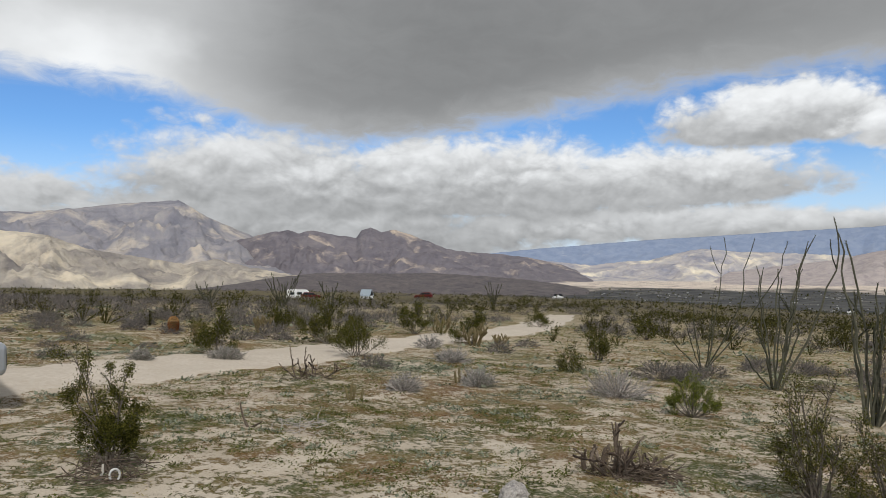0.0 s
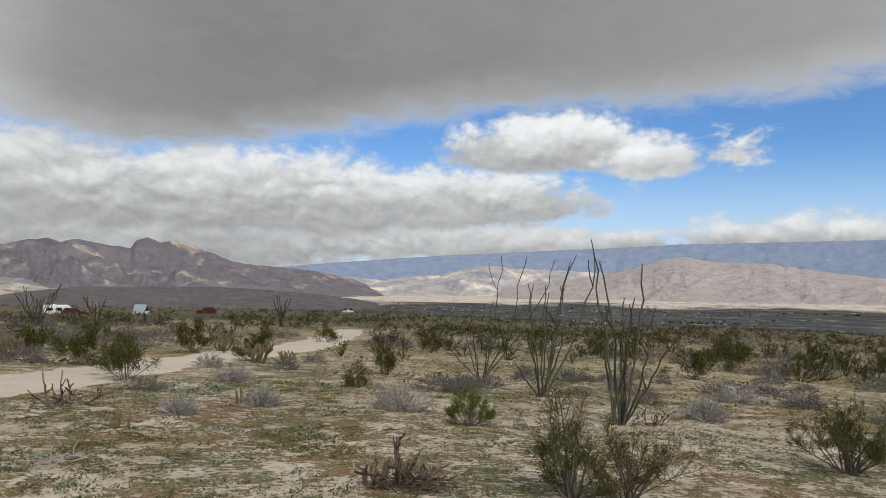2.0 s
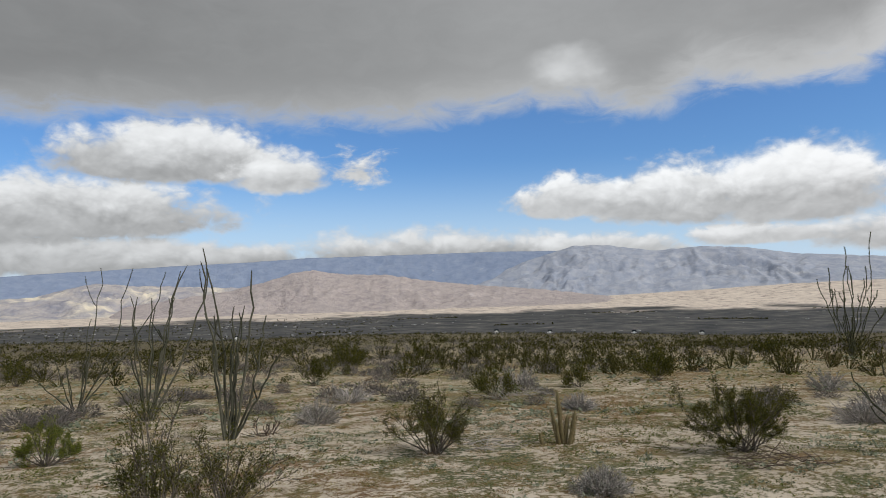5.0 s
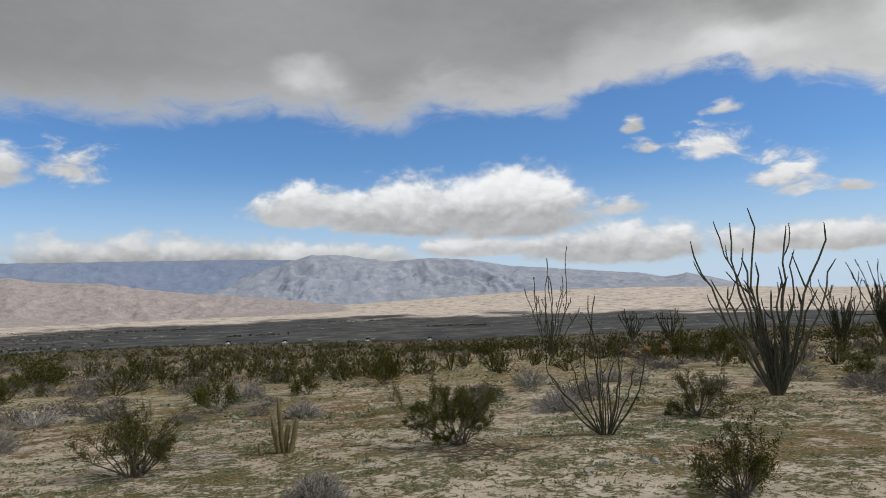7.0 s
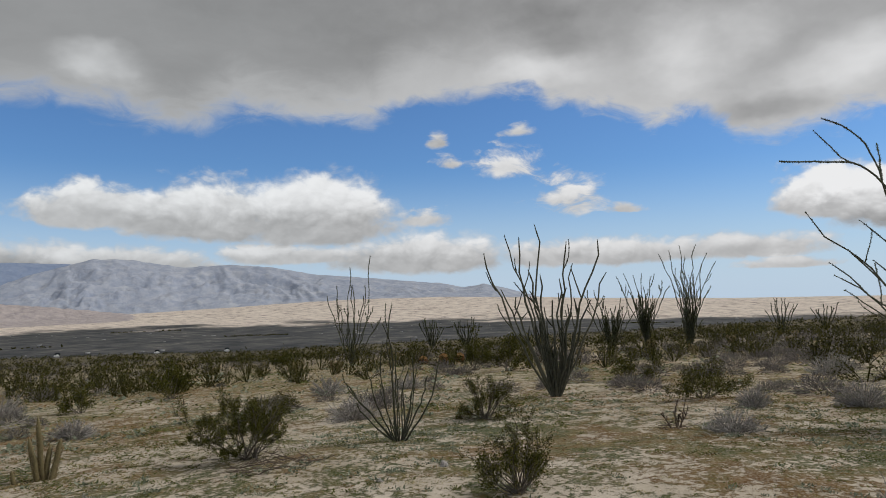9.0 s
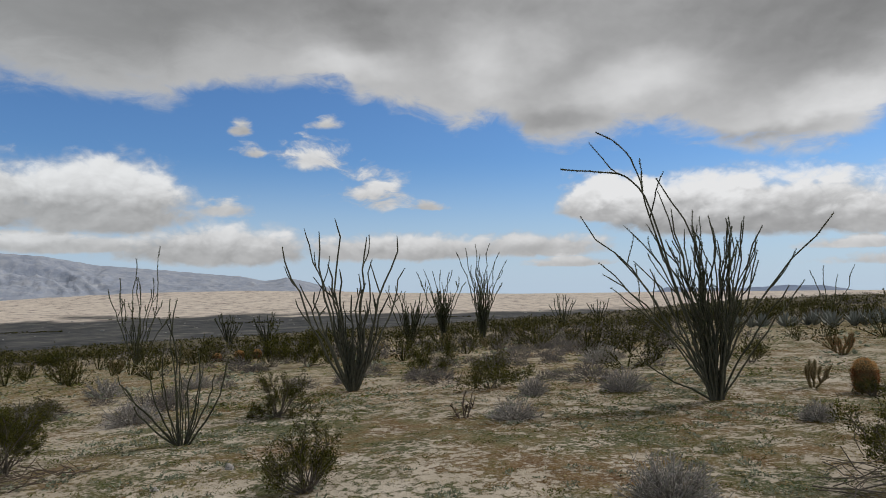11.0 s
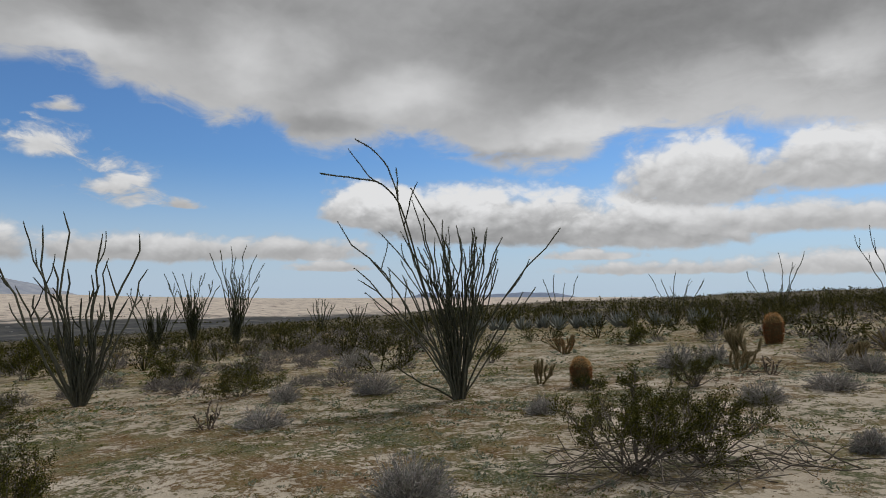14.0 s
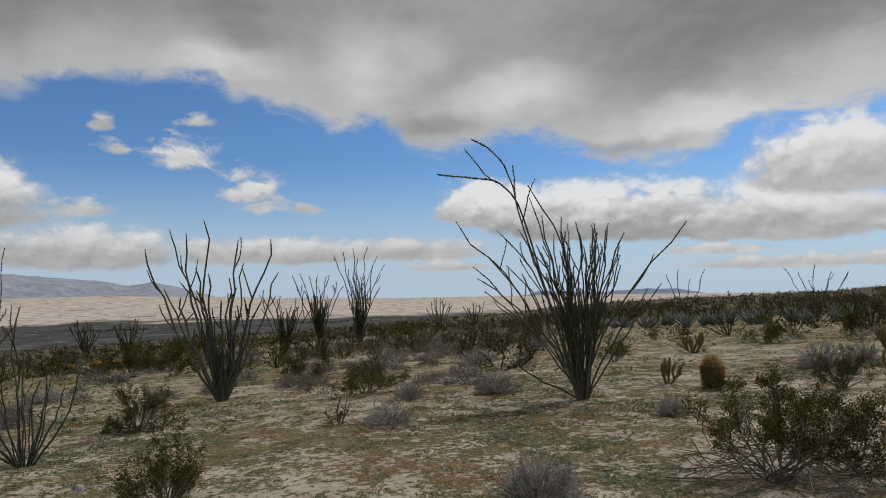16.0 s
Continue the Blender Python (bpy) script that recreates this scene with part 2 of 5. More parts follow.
def plant(name, dark, mid, pale, rough=0.75, scale=9.0, each=island, thin=0.0):
    """Leaf or bark: three shades, by the piece and by a fine noise; thin leaves let some light through."""
    def build(n):
        f = n.math("MULTIPLY_ADD", n.math("SUBTRACT", n.noise(object_place(n), scale, 3.0), 0.5), 0.9, each(n))
        return n.ramp(f, [(0.0, dark), (0.5, mid), (1.0, pale)])
    m = material(name, build, rough)
    if thin:
        tree = m.node_tree
        glow = tree.nodes.new("ShaderNodeBsdfTranslucent")
        both = tree.nodes.new("ShaderNodeMixShader")
        both.inputs[0].default_value = thin
        body = tree.nodes["Principled BSDF"]
        tree.links.new(body.inputs["Base Color"].links[0].from_socket, glow.inputs[0])
        tree.links.new(body.outputs[0], both.inputs[1])
        tree.links.new(glow.outputs[0], both.inputs[2])
        tree.links.new(both.outputs[0], tree.nodes["Material Output"].inputs[0])
    return m


def herb_mat(n, p):
    """Where mats of small annuals cover the sand."""
    far = n.vec("LENGTH", p)
    split = n.make("ShaderNodeSeparateXYZ")
    n.put(split.inputs[0], p)
    north = split.outputs[1]
    spread = n.noise(p, 0.16, 3.0, 0.5)
    speck = n.noise(p, 12.0, 6.0, 0.72)
    clump = n.noise(p, 2.1, 4.0, 0.6)
    mat = n.math("ADD", n.math("MULTIPLY", speck, 0.58), n.math("MULTIPLY", clump, 0.42))
    mat = n.span(n.math("ADD", mat, n.math("MULTIPLY_ADD", n.math("SUBTRACT", spread, 0.5), 0.26, n.span(north, -2.0, 6.0, -0.006, 0.004))), 0.492, 0.518)
    mat = n.math("MULTIPLY", mat, n.span(n.math("ADD", n.math("ADD", far, n.span(north, -1.0, 4.0, -1.9, 0.3)), n.math("MULTIPLY", spread, 4.0)), 3.9, 6.8))
    return mat, far


def ground_colour(n):
    p = position(n)
    mat, far = herb_mat(n, p)
    base = n.ramp(n.noise(p, 1.3, 6.0, 0.6), [(0.25, (0.385, 0.33, 0.25)), (0.5, (0.53, 0.46, 0.365)), (0.75, (0.67, 0.60, 0.50))])
    grit = n.noise(p, 60.0, 3.0, 0.7)
    base = n.mix(n.span(grit, 0.35, 0.75, 0.0, 0.35), base, (0.33, 0.26, 0.19))
    kind = n.noise(p, 0.5, 7.0, 0.72)
    herb = n.ramp(kind, [(0.34, (0.13, 0.066, 0.026)), (0.44, (0.165, 0.10, 0.036)), (0.50, (0.135, 0.107, 0.035)), (0.56, (0.078, 0.085, 0.026)), (0.63, (0.038, 0.060, 0.016))])
    base = n.mix(n.math("MULTIPLY", mat, n.span(n.noise(p, 34.0, 4.0, 0.7), 0.3, 0.58, 0.4, 1.0)), base, herb)
    # the open brush further off: a film of yellow-green growth, then scrub darkened for cloud shade, then flats under
    # the hills paled for sunlight
    base = n.mix(n.span(far, 9.0, 28.0, 0.0, 0.34), base, (0.27, 0.215, 0.085))
    brush = n.ramp(n.noise(p, 0.05, 5.0, 0.6), [(0.3, (0.085, 0.073, 0.042)), (0.7, (0.17, 0.142, 0.082))])
    base = n.mix(n.span(far, 24.0, 105.0), base, brush)
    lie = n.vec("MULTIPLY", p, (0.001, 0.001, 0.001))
    shaded_scrub = n.ramp(n.noise(lie, 16.0, 8.0, 0.65), [(0.36, (0.040, 0.042, 0.044)), (0.52, (0.078, 0.078, 0.076)), (0.62, (0.12, 0.115, 0.105)), (0.70, (0.26, 0.235, 0.20))])
    base = n.mix(n.span(far, 320.0, 900.0), base, shaded_scrub)
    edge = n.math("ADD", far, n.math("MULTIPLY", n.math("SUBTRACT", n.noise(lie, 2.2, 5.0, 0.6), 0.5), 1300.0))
    sunlit_flats = n.ramp(n.noise(lie, 24.0, 8.0, 0.7), [(0.36, (0.27, 0.225, 0.20)), (0.46, (0.56, 0.48, 0.41)), (0.56, (0.66, 0.575, 0.485)), (0.70, (0.73, 0.655, 0.565))])
    return n.mix(n.span(edge, 2650.0, 2850.0), base, sunlit_flats)


def ground_bump(n):
    p = position(n)
    h = n.math("ADD", n.noise(p, 3.0, 6.0, 0.6), n.math("MULTIPLY", n.noise(p, 30.0, 4.0, 0.7), 0.35))
    mat, far = herb_mat(n, p)
    return n.math("MULTIPLY_ADD", mat, 0.45, h), 0.7, 0.06


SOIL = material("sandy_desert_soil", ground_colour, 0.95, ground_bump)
TRACK = material("pale_packed_sand", lambda n: n.mix(n.span(n.noise(position(n), 14.0, 5.0, 0.7), 0.35, 0.7), n.ramp(n.noise(position(n), 0.8, 5.0, 0.6), [(0.3, (0.49, 0.435, 0.36)), (0.7, (0.62, 0.56, 0.48))]), (0.48, 0.41, 0.33)), 0.95,
                 lambda n: (n.noise(position(n), 9.0, 5.0, 0.65), 0.4, 0.04))


# sand: a paler tint in noise patches, painted as sunlight between cloud shadows
def rock_material(name, dark, mid, pale, size, sand=None, lit_at=0.62, relief=0.6):
    def build(n):
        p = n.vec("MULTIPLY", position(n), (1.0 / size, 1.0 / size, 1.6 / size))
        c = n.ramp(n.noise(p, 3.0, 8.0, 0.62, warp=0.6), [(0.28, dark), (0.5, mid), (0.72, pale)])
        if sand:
            c = n.mix(n.span(n.noise(p, 1.6, 7.0, 0.62, warp=0.8), lit_at, lit_at + 0.22), c, sand)
        return c
    return material(name, build, 1.0, lambda n: (n.noise(n.vec("SCALE", position(n), scale=1.0 / size), 9.0, 8.0, 0.65), relief, size * 0.12))


# ---- geometry helpers ----
class Geo:
    """Collects vertices and faces of one mesh, with a material slot for each face."""

    def __init__(self):
        self.v, self.f, self.m = [], [], []

    def tube(self, points, radii, sides=5, slot=0, cap=True):
        base = len(self.v)
        up = Vector((0.31, 0.21, 0.93))
        last = len(points) - 1
        for i, (p, r) in enumerate(zip(points, radii)):
            d = (points[min(i + 1, last)] - points[max(i - 1, 0)]).normalized()
            a = d.cross(up)
            a = a.normalized() if a.length > 1e-4 else d.orthogonal().normalized()
            b = d.cross(a)
            for k in range(sides):
                t = 2 * math.pi * k / sides
                self.v.append(p + (a * math.cos(t) + b * math.sin(t)) * r)
        for i in range(last):
            for k in range(sides):
                q = base + i * sides
                k2 = (k + 1) % sides
                self.f.append((q + k, q + k2, q + sides + k2, q + sides + k))
                self.m.append(slot)
        if cap:
            self.f.append(tuple(base + last * sides + k for k in range(sides)))
            self.m.append(slot)

    def leaf(self, p, d, side, length, width, slot=0):
        """A small leaf, folded along its middle."""
        q = len(self.v)
        n = d.cross(side)
        m = p + d * (length * 0.5) - n * (width * 0.18)
        self.v += [p, m + side * (width * 0.5) + n * (width * 0.3), p + d * length, m - side * (width * 0.5) + n * (width * 0.3)]
        self.f += [(q, q + 1, q + 2), (q, q + 2, q + 3)]
        self.m += [slot, slot]

    def box(self, lo, hi, slot=0):
        q = len(self.v)
        (x0, y0, z0), (x1, y1, z1) = lo, hi
        self.v += [Vector(c) for c in ((x0, y0, z0), (x1, y0, z0), (x1, y1, z0), (x0, y1, z0), (x0, y0, z1), (x1, y0, z1), (x1, y1, z1), (x0, y1, z1))]
        for face in ((0, 3, 2, 1), (4, 5, 6, 7), (0, 1, 5, 4), (1, 2, 6, 5), (2, 3, 7, 6), (3, 0, 4, 7)):
            self.f.append(tuple(q + i for i in face))
            self.m.append(slot)

    def mesh(self, name, materials, smooth=False):
        me = bpy.data.meshes.new(name)
        me.from_pydata([tuple(p) for p in self.v], [], self.f)
        for m in materials:
            me.materials.append(m)
        if len(materials) > 1:
            me.polygons.foreach_set("material_index", self.m)
        if smooth:
            me.polygons.foreach_set("use_smooth", [True] * len(self.f))
        me.update()
        return me


def part(name, geo, mats, parent, label="", smooth=False, kind=""):
    mats = mats if isinstance(mats, (list, tuple)) else [mats]
    ob = new(name, geo.mesh(name, mats, smooth) if isinstance(geo, Geo) else geo)
    ob.parent = parent
    return tagged(ob, label, kind="stuff" if name in ("foliage", "spine_coat", "crown", "twig_tangle") else kind)


def thing(name, x, y, label, category, group="", kind="", turn=0.0, sink=0.02):
    ob = new(name)
    ob.empty_display_size = 0.1
    ob.matrix_world = pose(x, y, ground(x, y) - sink, 0, 0, turn)
    return tagged(ob, label, category, group, kind)


def rand_dir(rng, flat=0.0):
    v = Vector((rng.gauss(0, 1), rng.gauss(0, 1), rng.gauss(0, 1) * (1 - flat)))
    return v.normalized()


# ---- the land: a bajada that falls to a wide valley ----
EDGE = [(-180, 1.0), (-165, 1.0), (-154, 0.2), (-144, -0.2), (-140, -0.5), (-131, -0.85), (-124, -1.2), (-116, -2.0), (-100, -3.0), (-84, -3.6), (-70, -3.95),
        (-58, -3.7), (-43, -3.4), (-30, -3.4), (-15, -2.8), (0, -2.4), (15, -2.0), (30, -1.6), (60, -0.6), (120, 0.8), (180, 1.0)]
FAR = [(-180, -0.7), (-125, -0.7), (-108, -0.72), (-97, -0.5), (-90, -0.2), (-85, -0.05), (-79, -0.1), (-74, -0.25), (-69, -0.5), (-64, -0.75), (-58, -1.0), (-45, -1.3),
       (-20, -1.35), (0, -1.5), (40, -1.5), (180, -0.7)]
VALLEY = -100.0


def ease(a, b, t):
    t = np.clip((t - a) / (b - a), 0, 1)
    return t * t * (3 - 2 * t)


def ground(x, y):
    """The height of the land; takes numbers or arrays."""
    r = np.hypot(x, y)
    yaw = np.degrees(np.arctan2(-x, y))
    slope = np.tan(np.radians(np.interp(yaw, [a for a, e in EDGE], [e for a, e in EDGE])))
    near = -0.05 * x - 0.04 * y
    z = near + (slope * r - near) * ease(25, 90, r)
    z = z + 0.03 * np.sin(x * 1.1 + 0.6 * y) * np.sin(0.9 * y - 0.4 * x) * ease(2.0, 5.0, r)
    z = z + (0.25 * np.sin(x * 0.13 + 1.0) * np.sin(y * 0.11 + 0.4)) * ease(30, 80, r)
    z = z - 1.0 * np.exp(-((x + 24) / 34) ** 2 - ((y - 154) / 20) ** 2)
    z = z + (VALLEY - z) * ease(330, 1430, r)
    rim = 1.5 + np.tan(np.radians(np.interp(yaw, [a for a, e in FAR], [e for a, e in FAR]))) * r
    return z + (rim - z) * ease(2500, 4300, r)


def grid_mesh(name, x, y, z, mat, wrap=False):
    """A sheet from arrays of rows and columns."""
    rows, cols = x.shape
    me = bpy.data.meshes.new(name)
    v = np.stack([x, y, z], -1).reshape(-1, 3)
    i = np.arange(rows * cols).reshape(rows, cols)
    j = np.roll(i, -1, 1) if wrap else i[:, 1:]
    a = i if wrap else i[:, :-1]
    f = np.stack([a[:-1], j[:-1], j[1:], a[1:]], -1).reshape(-1, 4)
    me.from_pydata(v.tolist(), [], f.tolist())
    me.materials.append(mat)
    me.polygons.foreach_set("use_smooth", [True] * len(f))
    me.update()
    return me


def build_ground():
    radii = np.concatenate([[0.0], np.arange(0.4, 12, 0.2), 12 * 1.035 ** np.arange(0, 175)])
    radii = radii[radii < 4900]
    turn = np.linspace(0, 2 * math.pi, 361)[:-1]
    r, a = np.meshgrid(radii, turn, indexing="ij")
    x, y = -r * np.sin(a), r * np.cos(a)
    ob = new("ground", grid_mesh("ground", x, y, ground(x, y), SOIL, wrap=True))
    tagged(ob, "sandy desert ground with sparse green and brown annuals, falling to a wide valley", "ground", kind="structure")


build_ground()

# ---- the sand track ----
TRACK_LINE = [(-13.0, 2.0), (-9.0, 5.9), (-6.3, 9.1), (-4.9, 11.7), (-3.7, 13.8), (-2.6, 16.2), (-1.3, 19.4), (0.4, 23.0), (2.7, 28.2), (4.4, 33.5), (6.5, 42.0), (9.5, 55.0)]


def along(line, steps):
    """A smooth line through the points."""
    out = []
    pts = [line[0]] + list(line) + [line[-1]]
    for i in range(1, len(pts) - 2):
        p0, p1, p2, p3 = (np.array(p) for p in pts[i - 1:i + 3])
        for t in np.linspace(0, 1, steps, endpoint=False):
            out.append(0.5 * (2 * p1 + (p2 - p0) * t + (2 * p0 - 5 * p1 + 4 * p2 - p3) * t * t + (3 * p1 - p0 - 3 * p2 + p3) * t ** 3))
    out.append(np.array(line[-1], float))
    return np.array(out)


def build_track():
    c = along(TRACK_LINE, 24)
    d = np.gradient(c, axis=0)
    side = np.stack([d[:, 1], -d[:, 0]], 1) / np.linalg.norm(d, axis=1)[:, None]
    s = np.arange(len(c))
    across = np.linspace(-1, 1, 13)
    half = 1.18 + 0.12 * np.sin(s * 0.31) + 0.08 * np.sin(s * 0.83)
    x = c[:, :1] + side[:, :1] * across * half[:, None]
    y = c[:, 1:] + side[:, 1:] * across * half[:, None]
    rut = -0.025 * np.exp(-((np.abs(across) - 0.55) / 0.14) ** 2)
    lift = np.where(np.abs(across) > 0.95, -0.03, 0.03) + rut
    ob = new("dirt_road", grid_mesh("dirt_road", x, y, ground(x, y) + lift, TRACK))
    tagged(ob, "pale packed sand track through the brush", "road", kind="structure")


build_track()

# ---- the mountains ----
def mountain(name, label, crest, near, far, mat, seed, spurs=1.0, rough=0.06, foot=None, cols=340, rows=54):
    """A range: its skyline as (yaw, degrees up), the distance of its foot and of its crest."""
    yaw = np.linspace(crest[0][0], crest[-1][0], cols)
    up = np.interp(yaw, [a for a, e in crest][::1 if crest[0][0] < crest[-1][0] else -1], [e for a, e in crest][::1 if crest[0][0] < crest[-1][0] else -1])
    t = np.linspace(0, 1.25, rows)
    X, Y, Z = (np.zeros((rows, cols)) for _ in range(3))
    for j in range(cols):
        a = radians(yaw[j])
        top = 1.5 + far * math.tan(radians(up[j]))
        top += far * math.tan(radians(rough)) * (noise.fractal(Vector((yaw[j] * 1.3, seed, 0.0)), 1.0, 2.0, 5) * 1.2)
        for i in range(rows):
            u = min(t[i], 1.0)
            r = near + (far - near) * t[i]
            low = ground(-r * math.sin(a), r * math.cos(a)) - 6.0 if foot is None else foot
            k = u ** 1.25
            px, py = -r * math.sin(a), r * math.cos(a)
            size = (far - near) * 0.38
            warp = noise.noise(Vector((px / size * 0.6, py / size * 0.6, seed)))
            bite = noise.ridged_multi_fractal(Vector((px / size + warp, py / size - warp, seed * 1.7)), 0.95, 2.15, 6, 1.0, 2.0) - 1.05
            fine = noise.fractal(Vector((px / size * 4.0, py / size * 4.0, seed * 3.1)), 0.9, 2.0, 4)
            k = k + spurs * (0.34 * bite + 0.07 * fine) * u * (1 - u) * 2.4
            drop = max(t[i] - 1.0, 0.0) * 3.0
            X[i, j], Y[i, j] = -r * math.sin(a), r * math.cos(a)
            Z[i, j] = low + (top - low) * (k - drop)
    order = slice(None, None, 1 if crest[0][0] > crest[-1][0] else -1)
    ob = new(name, grid_mesh(name, X[:, order], Y[:, order], Z[:, order], mat))
    return tagged(ob, label, "mountain", "mountains round the valley", "structure")


# bluish greys carry the haze, the last tint paints sunlit patches
ROCK_BIG = rock_material("granite_haze_sunlit_patches", (0.20, 0.20, 0.235), (0.285, 0.28, 0.31), (0.40, 0.375, 0.37), 420, (0.60, 0.53, 0.45), 0.50)
# shaded ridges and sunlit slopes are both painted by these tints
ROCK_FOOT = rock_material("foothill_rock_sun_and_shade", (0.19, 0.175, 0.175), (0.33, 0.30, 0.27), (0.50, 0.45, 0.38), 420, (0.72, 0.635, 0.50), 0.44)
# the tan tint paints sunlight on parts of the peaks
ROCK_MID = rock_material("purple_rock_sunlit_patches", (0.135, 0.125, 0.145), (0.19, 0.175, 0.195), (0.255, 0.23, 0.235), 300, (0.64, 0.53, 0.42), 0.53)
ROCK_DARK = rock_material("dark_hill_rock", (0.095, 0.088, 0.095), (0.135, 0.12, 0.122), (0.18, 0.158, 0.152), 120)
# blue-grey paints folds in shadow, pale tan the hills in sun
ROCK_TAN = rock_material("badland_sunlit_and_shaded", (0.25, 0.265, 0.33), (0.42, 0.40, 0.42), (0.60, 0.55, 0.50), 340, (0.84, 0.76, 0.61), 0.47)
ROCK_PINK = rock_material("pinkish_tan_rock", (0.37, 0.325, 0.335), (0.49, 0.43, 0.415), (0.59, 0.52, 0.49), 120, None, 0.62, 1.0)
# distance haze and cloud shade over the range are put into this blue tint
ROCK_BLUE = rock_material("far_rock_haze_blue", (0.20, 0.255, 0.37), (0.245, 0.30, 0.415), (0.29, 0.345, 0.45), 170, (0.40, 0.43, 0.49), 0.60, 0.4)
# paler and bluer than the rock itself: the haze is in the colour
ROCK_PALE = rock_material("pale_rock_haze_tint", (0.28, 0.315, 0.395), (0.36, 0.39, 0.46), (0.46, 0.475, 0.52), 200, (0.54, 0.55, 0.57), 0.56, 0.4)

mountain("mountain_west", "high grey desert mountain with tan sunlit patches and its top in cloud",
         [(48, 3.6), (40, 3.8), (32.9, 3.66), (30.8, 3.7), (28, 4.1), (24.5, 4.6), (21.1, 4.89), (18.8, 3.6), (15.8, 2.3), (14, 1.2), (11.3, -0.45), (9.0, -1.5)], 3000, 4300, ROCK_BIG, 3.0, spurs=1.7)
mountain("mountain_foothill", "tan rounded foothills below the high mountain",
         [(48, 2.2), (40, 2.5), (32.8, 2.3), (30, 2.1), (27.5, 1.1), (23.7, 0.45), (20.5, -0.1), (18.4, 0.33), (15.4, -0.4), (12.2, -1.0), (8, -1.8)], 2400, 2950, ROCK_FOOT, 8.0, rough=0.08, spurs=1.6)
mountain("mountain_twin_peaks", "brown rocky ridge with two small peaks",
         [(20, 1.2), (17.5, 1.6), (14, 2.53), (12.7, 2.68), (11.8, 2.46), (10.9, 2.7), (8.6, 2.26), (7.2, 2.12), (6.8, 2.69), (6.06, 2.97), (5.1, 2.6), (4, 2.79), (2.1, 2.14), (-0.3, 1.2),
          (-2.2, 0.91), (-5, 0.72), (-6.9, 0.49), (-10, -0.2), (-12.3, -1.15), (-13.2, -1.7)], 3250, 3950, ROCK_MID, 14.0, spurs=1.4)
mountain("mountain_low_ridge", "low dark hill ridge along the valley edge",
         [(26, -2.6), (21, -2.2), (17, -1.7), (14, -1.2), (10.4, -0.82), (4, -0.87), (1.1, -0.83), (-3.1, -1.06), (-6.9, -1.38), (-10.5, -1.83), (-12, -2.2)], 2050, 2450, ROCK_DARK, 21.0, rough=0.04, spurs=0.6)
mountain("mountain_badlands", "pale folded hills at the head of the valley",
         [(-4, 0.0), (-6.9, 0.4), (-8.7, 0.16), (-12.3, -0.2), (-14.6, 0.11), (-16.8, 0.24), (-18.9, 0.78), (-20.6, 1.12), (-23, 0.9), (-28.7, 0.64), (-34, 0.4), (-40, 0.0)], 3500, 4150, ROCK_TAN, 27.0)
mountain("mountain_pink_hill", "sunlit pinkish tan rocky hill rising from the valley",
         [(-21, -1.6), (-22.4, -0.75), (-26.1, -0.23), (-29.9, 0.24), (-33.2, 1.04), (-35.1, 1.65), (-36.7, 1.87), (-38.8, 1.49), (-42.9, 1.29), (-45.6, 0.81), (-49.1, 0.35), (-51.6, 0.12), (-54, -0.1), (-58, -0.55), (-64, -1.4)],
         3100, 3800, ROCK_PINK, 33.0)
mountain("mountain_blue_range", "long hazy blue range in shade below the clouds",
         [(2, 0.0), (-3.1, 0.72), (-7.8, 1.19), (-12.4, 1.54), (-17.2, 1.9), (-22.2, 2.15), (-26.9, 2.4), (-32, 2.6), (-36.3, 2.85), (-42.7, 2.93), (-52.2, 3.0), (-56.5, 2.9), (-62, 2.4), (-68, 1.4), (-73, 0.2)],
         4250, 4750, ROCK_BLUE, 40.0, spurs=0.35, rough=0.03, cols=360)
mountain("mountain_pale_range", "rugged range with light spurs, tinted pale blue by haze",
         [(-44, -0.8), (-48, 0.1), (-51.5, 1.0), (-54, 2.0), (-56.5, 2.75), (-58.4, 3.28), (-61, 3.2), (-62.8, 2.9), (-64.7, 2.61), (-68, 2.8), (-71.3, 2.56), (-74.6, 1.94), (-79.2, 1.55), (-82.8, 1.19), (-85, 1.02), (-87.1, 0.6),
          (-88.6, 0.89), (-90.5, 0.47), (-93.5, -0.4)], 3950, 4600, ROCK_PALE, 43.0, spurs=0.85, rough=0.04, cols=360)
mountain("mountain_far_mesa", "small haze-blue mesas on the far plain",
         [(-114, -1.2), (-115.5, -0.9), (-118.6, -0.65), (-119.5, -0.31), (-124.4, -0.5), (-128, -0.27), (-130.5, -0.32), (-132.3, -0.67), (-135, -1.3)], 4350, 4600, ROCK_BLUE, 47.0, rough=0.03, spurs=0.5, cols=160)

# ---- plant materials ----
CREO_LEAF = plant("creosote_leaf", (0.020, 0.023, 0.004), (0.062, 0.064, 0.011), (0.155, 0.145, 0.030), 0.8, thin=0.18)
CREO_BRIGHT = plant("fresh_green_leaf", (0.07, 0.09, 0.012), (0.15, 0.175, 0.028), (0.26, 0.28, 0.06), 0.5, thin=0.4)
CREO_WOOD = plant("creosote_wood", (0.055, 0.045, 0.038), (0.13, 0.11, 0.09), (0.24, 0.21, 0.17), 0.9, 14.0)
GREY_TWIG = plant("grey_twig", (0.19, 0.172, 0.16), (0.35, 0.32, 0.297), (0.54, 0.50, 0.465), 0.95, 12.0)
GREY_LEAF = plant("grey_green_leaf", (0.16, 0.16, 0.13), (0.27, 0.265, 0.22), (0.40, 0.39, 0.33), 0.9, 12.0, thin=0.4)
CANE_BARK = plant("ocotillo_bark", (0.032, 0.032, 0.025), (0.066, 0.066, 0.048), (0.13, 0.125, 0.09), 0.85, 18.0)
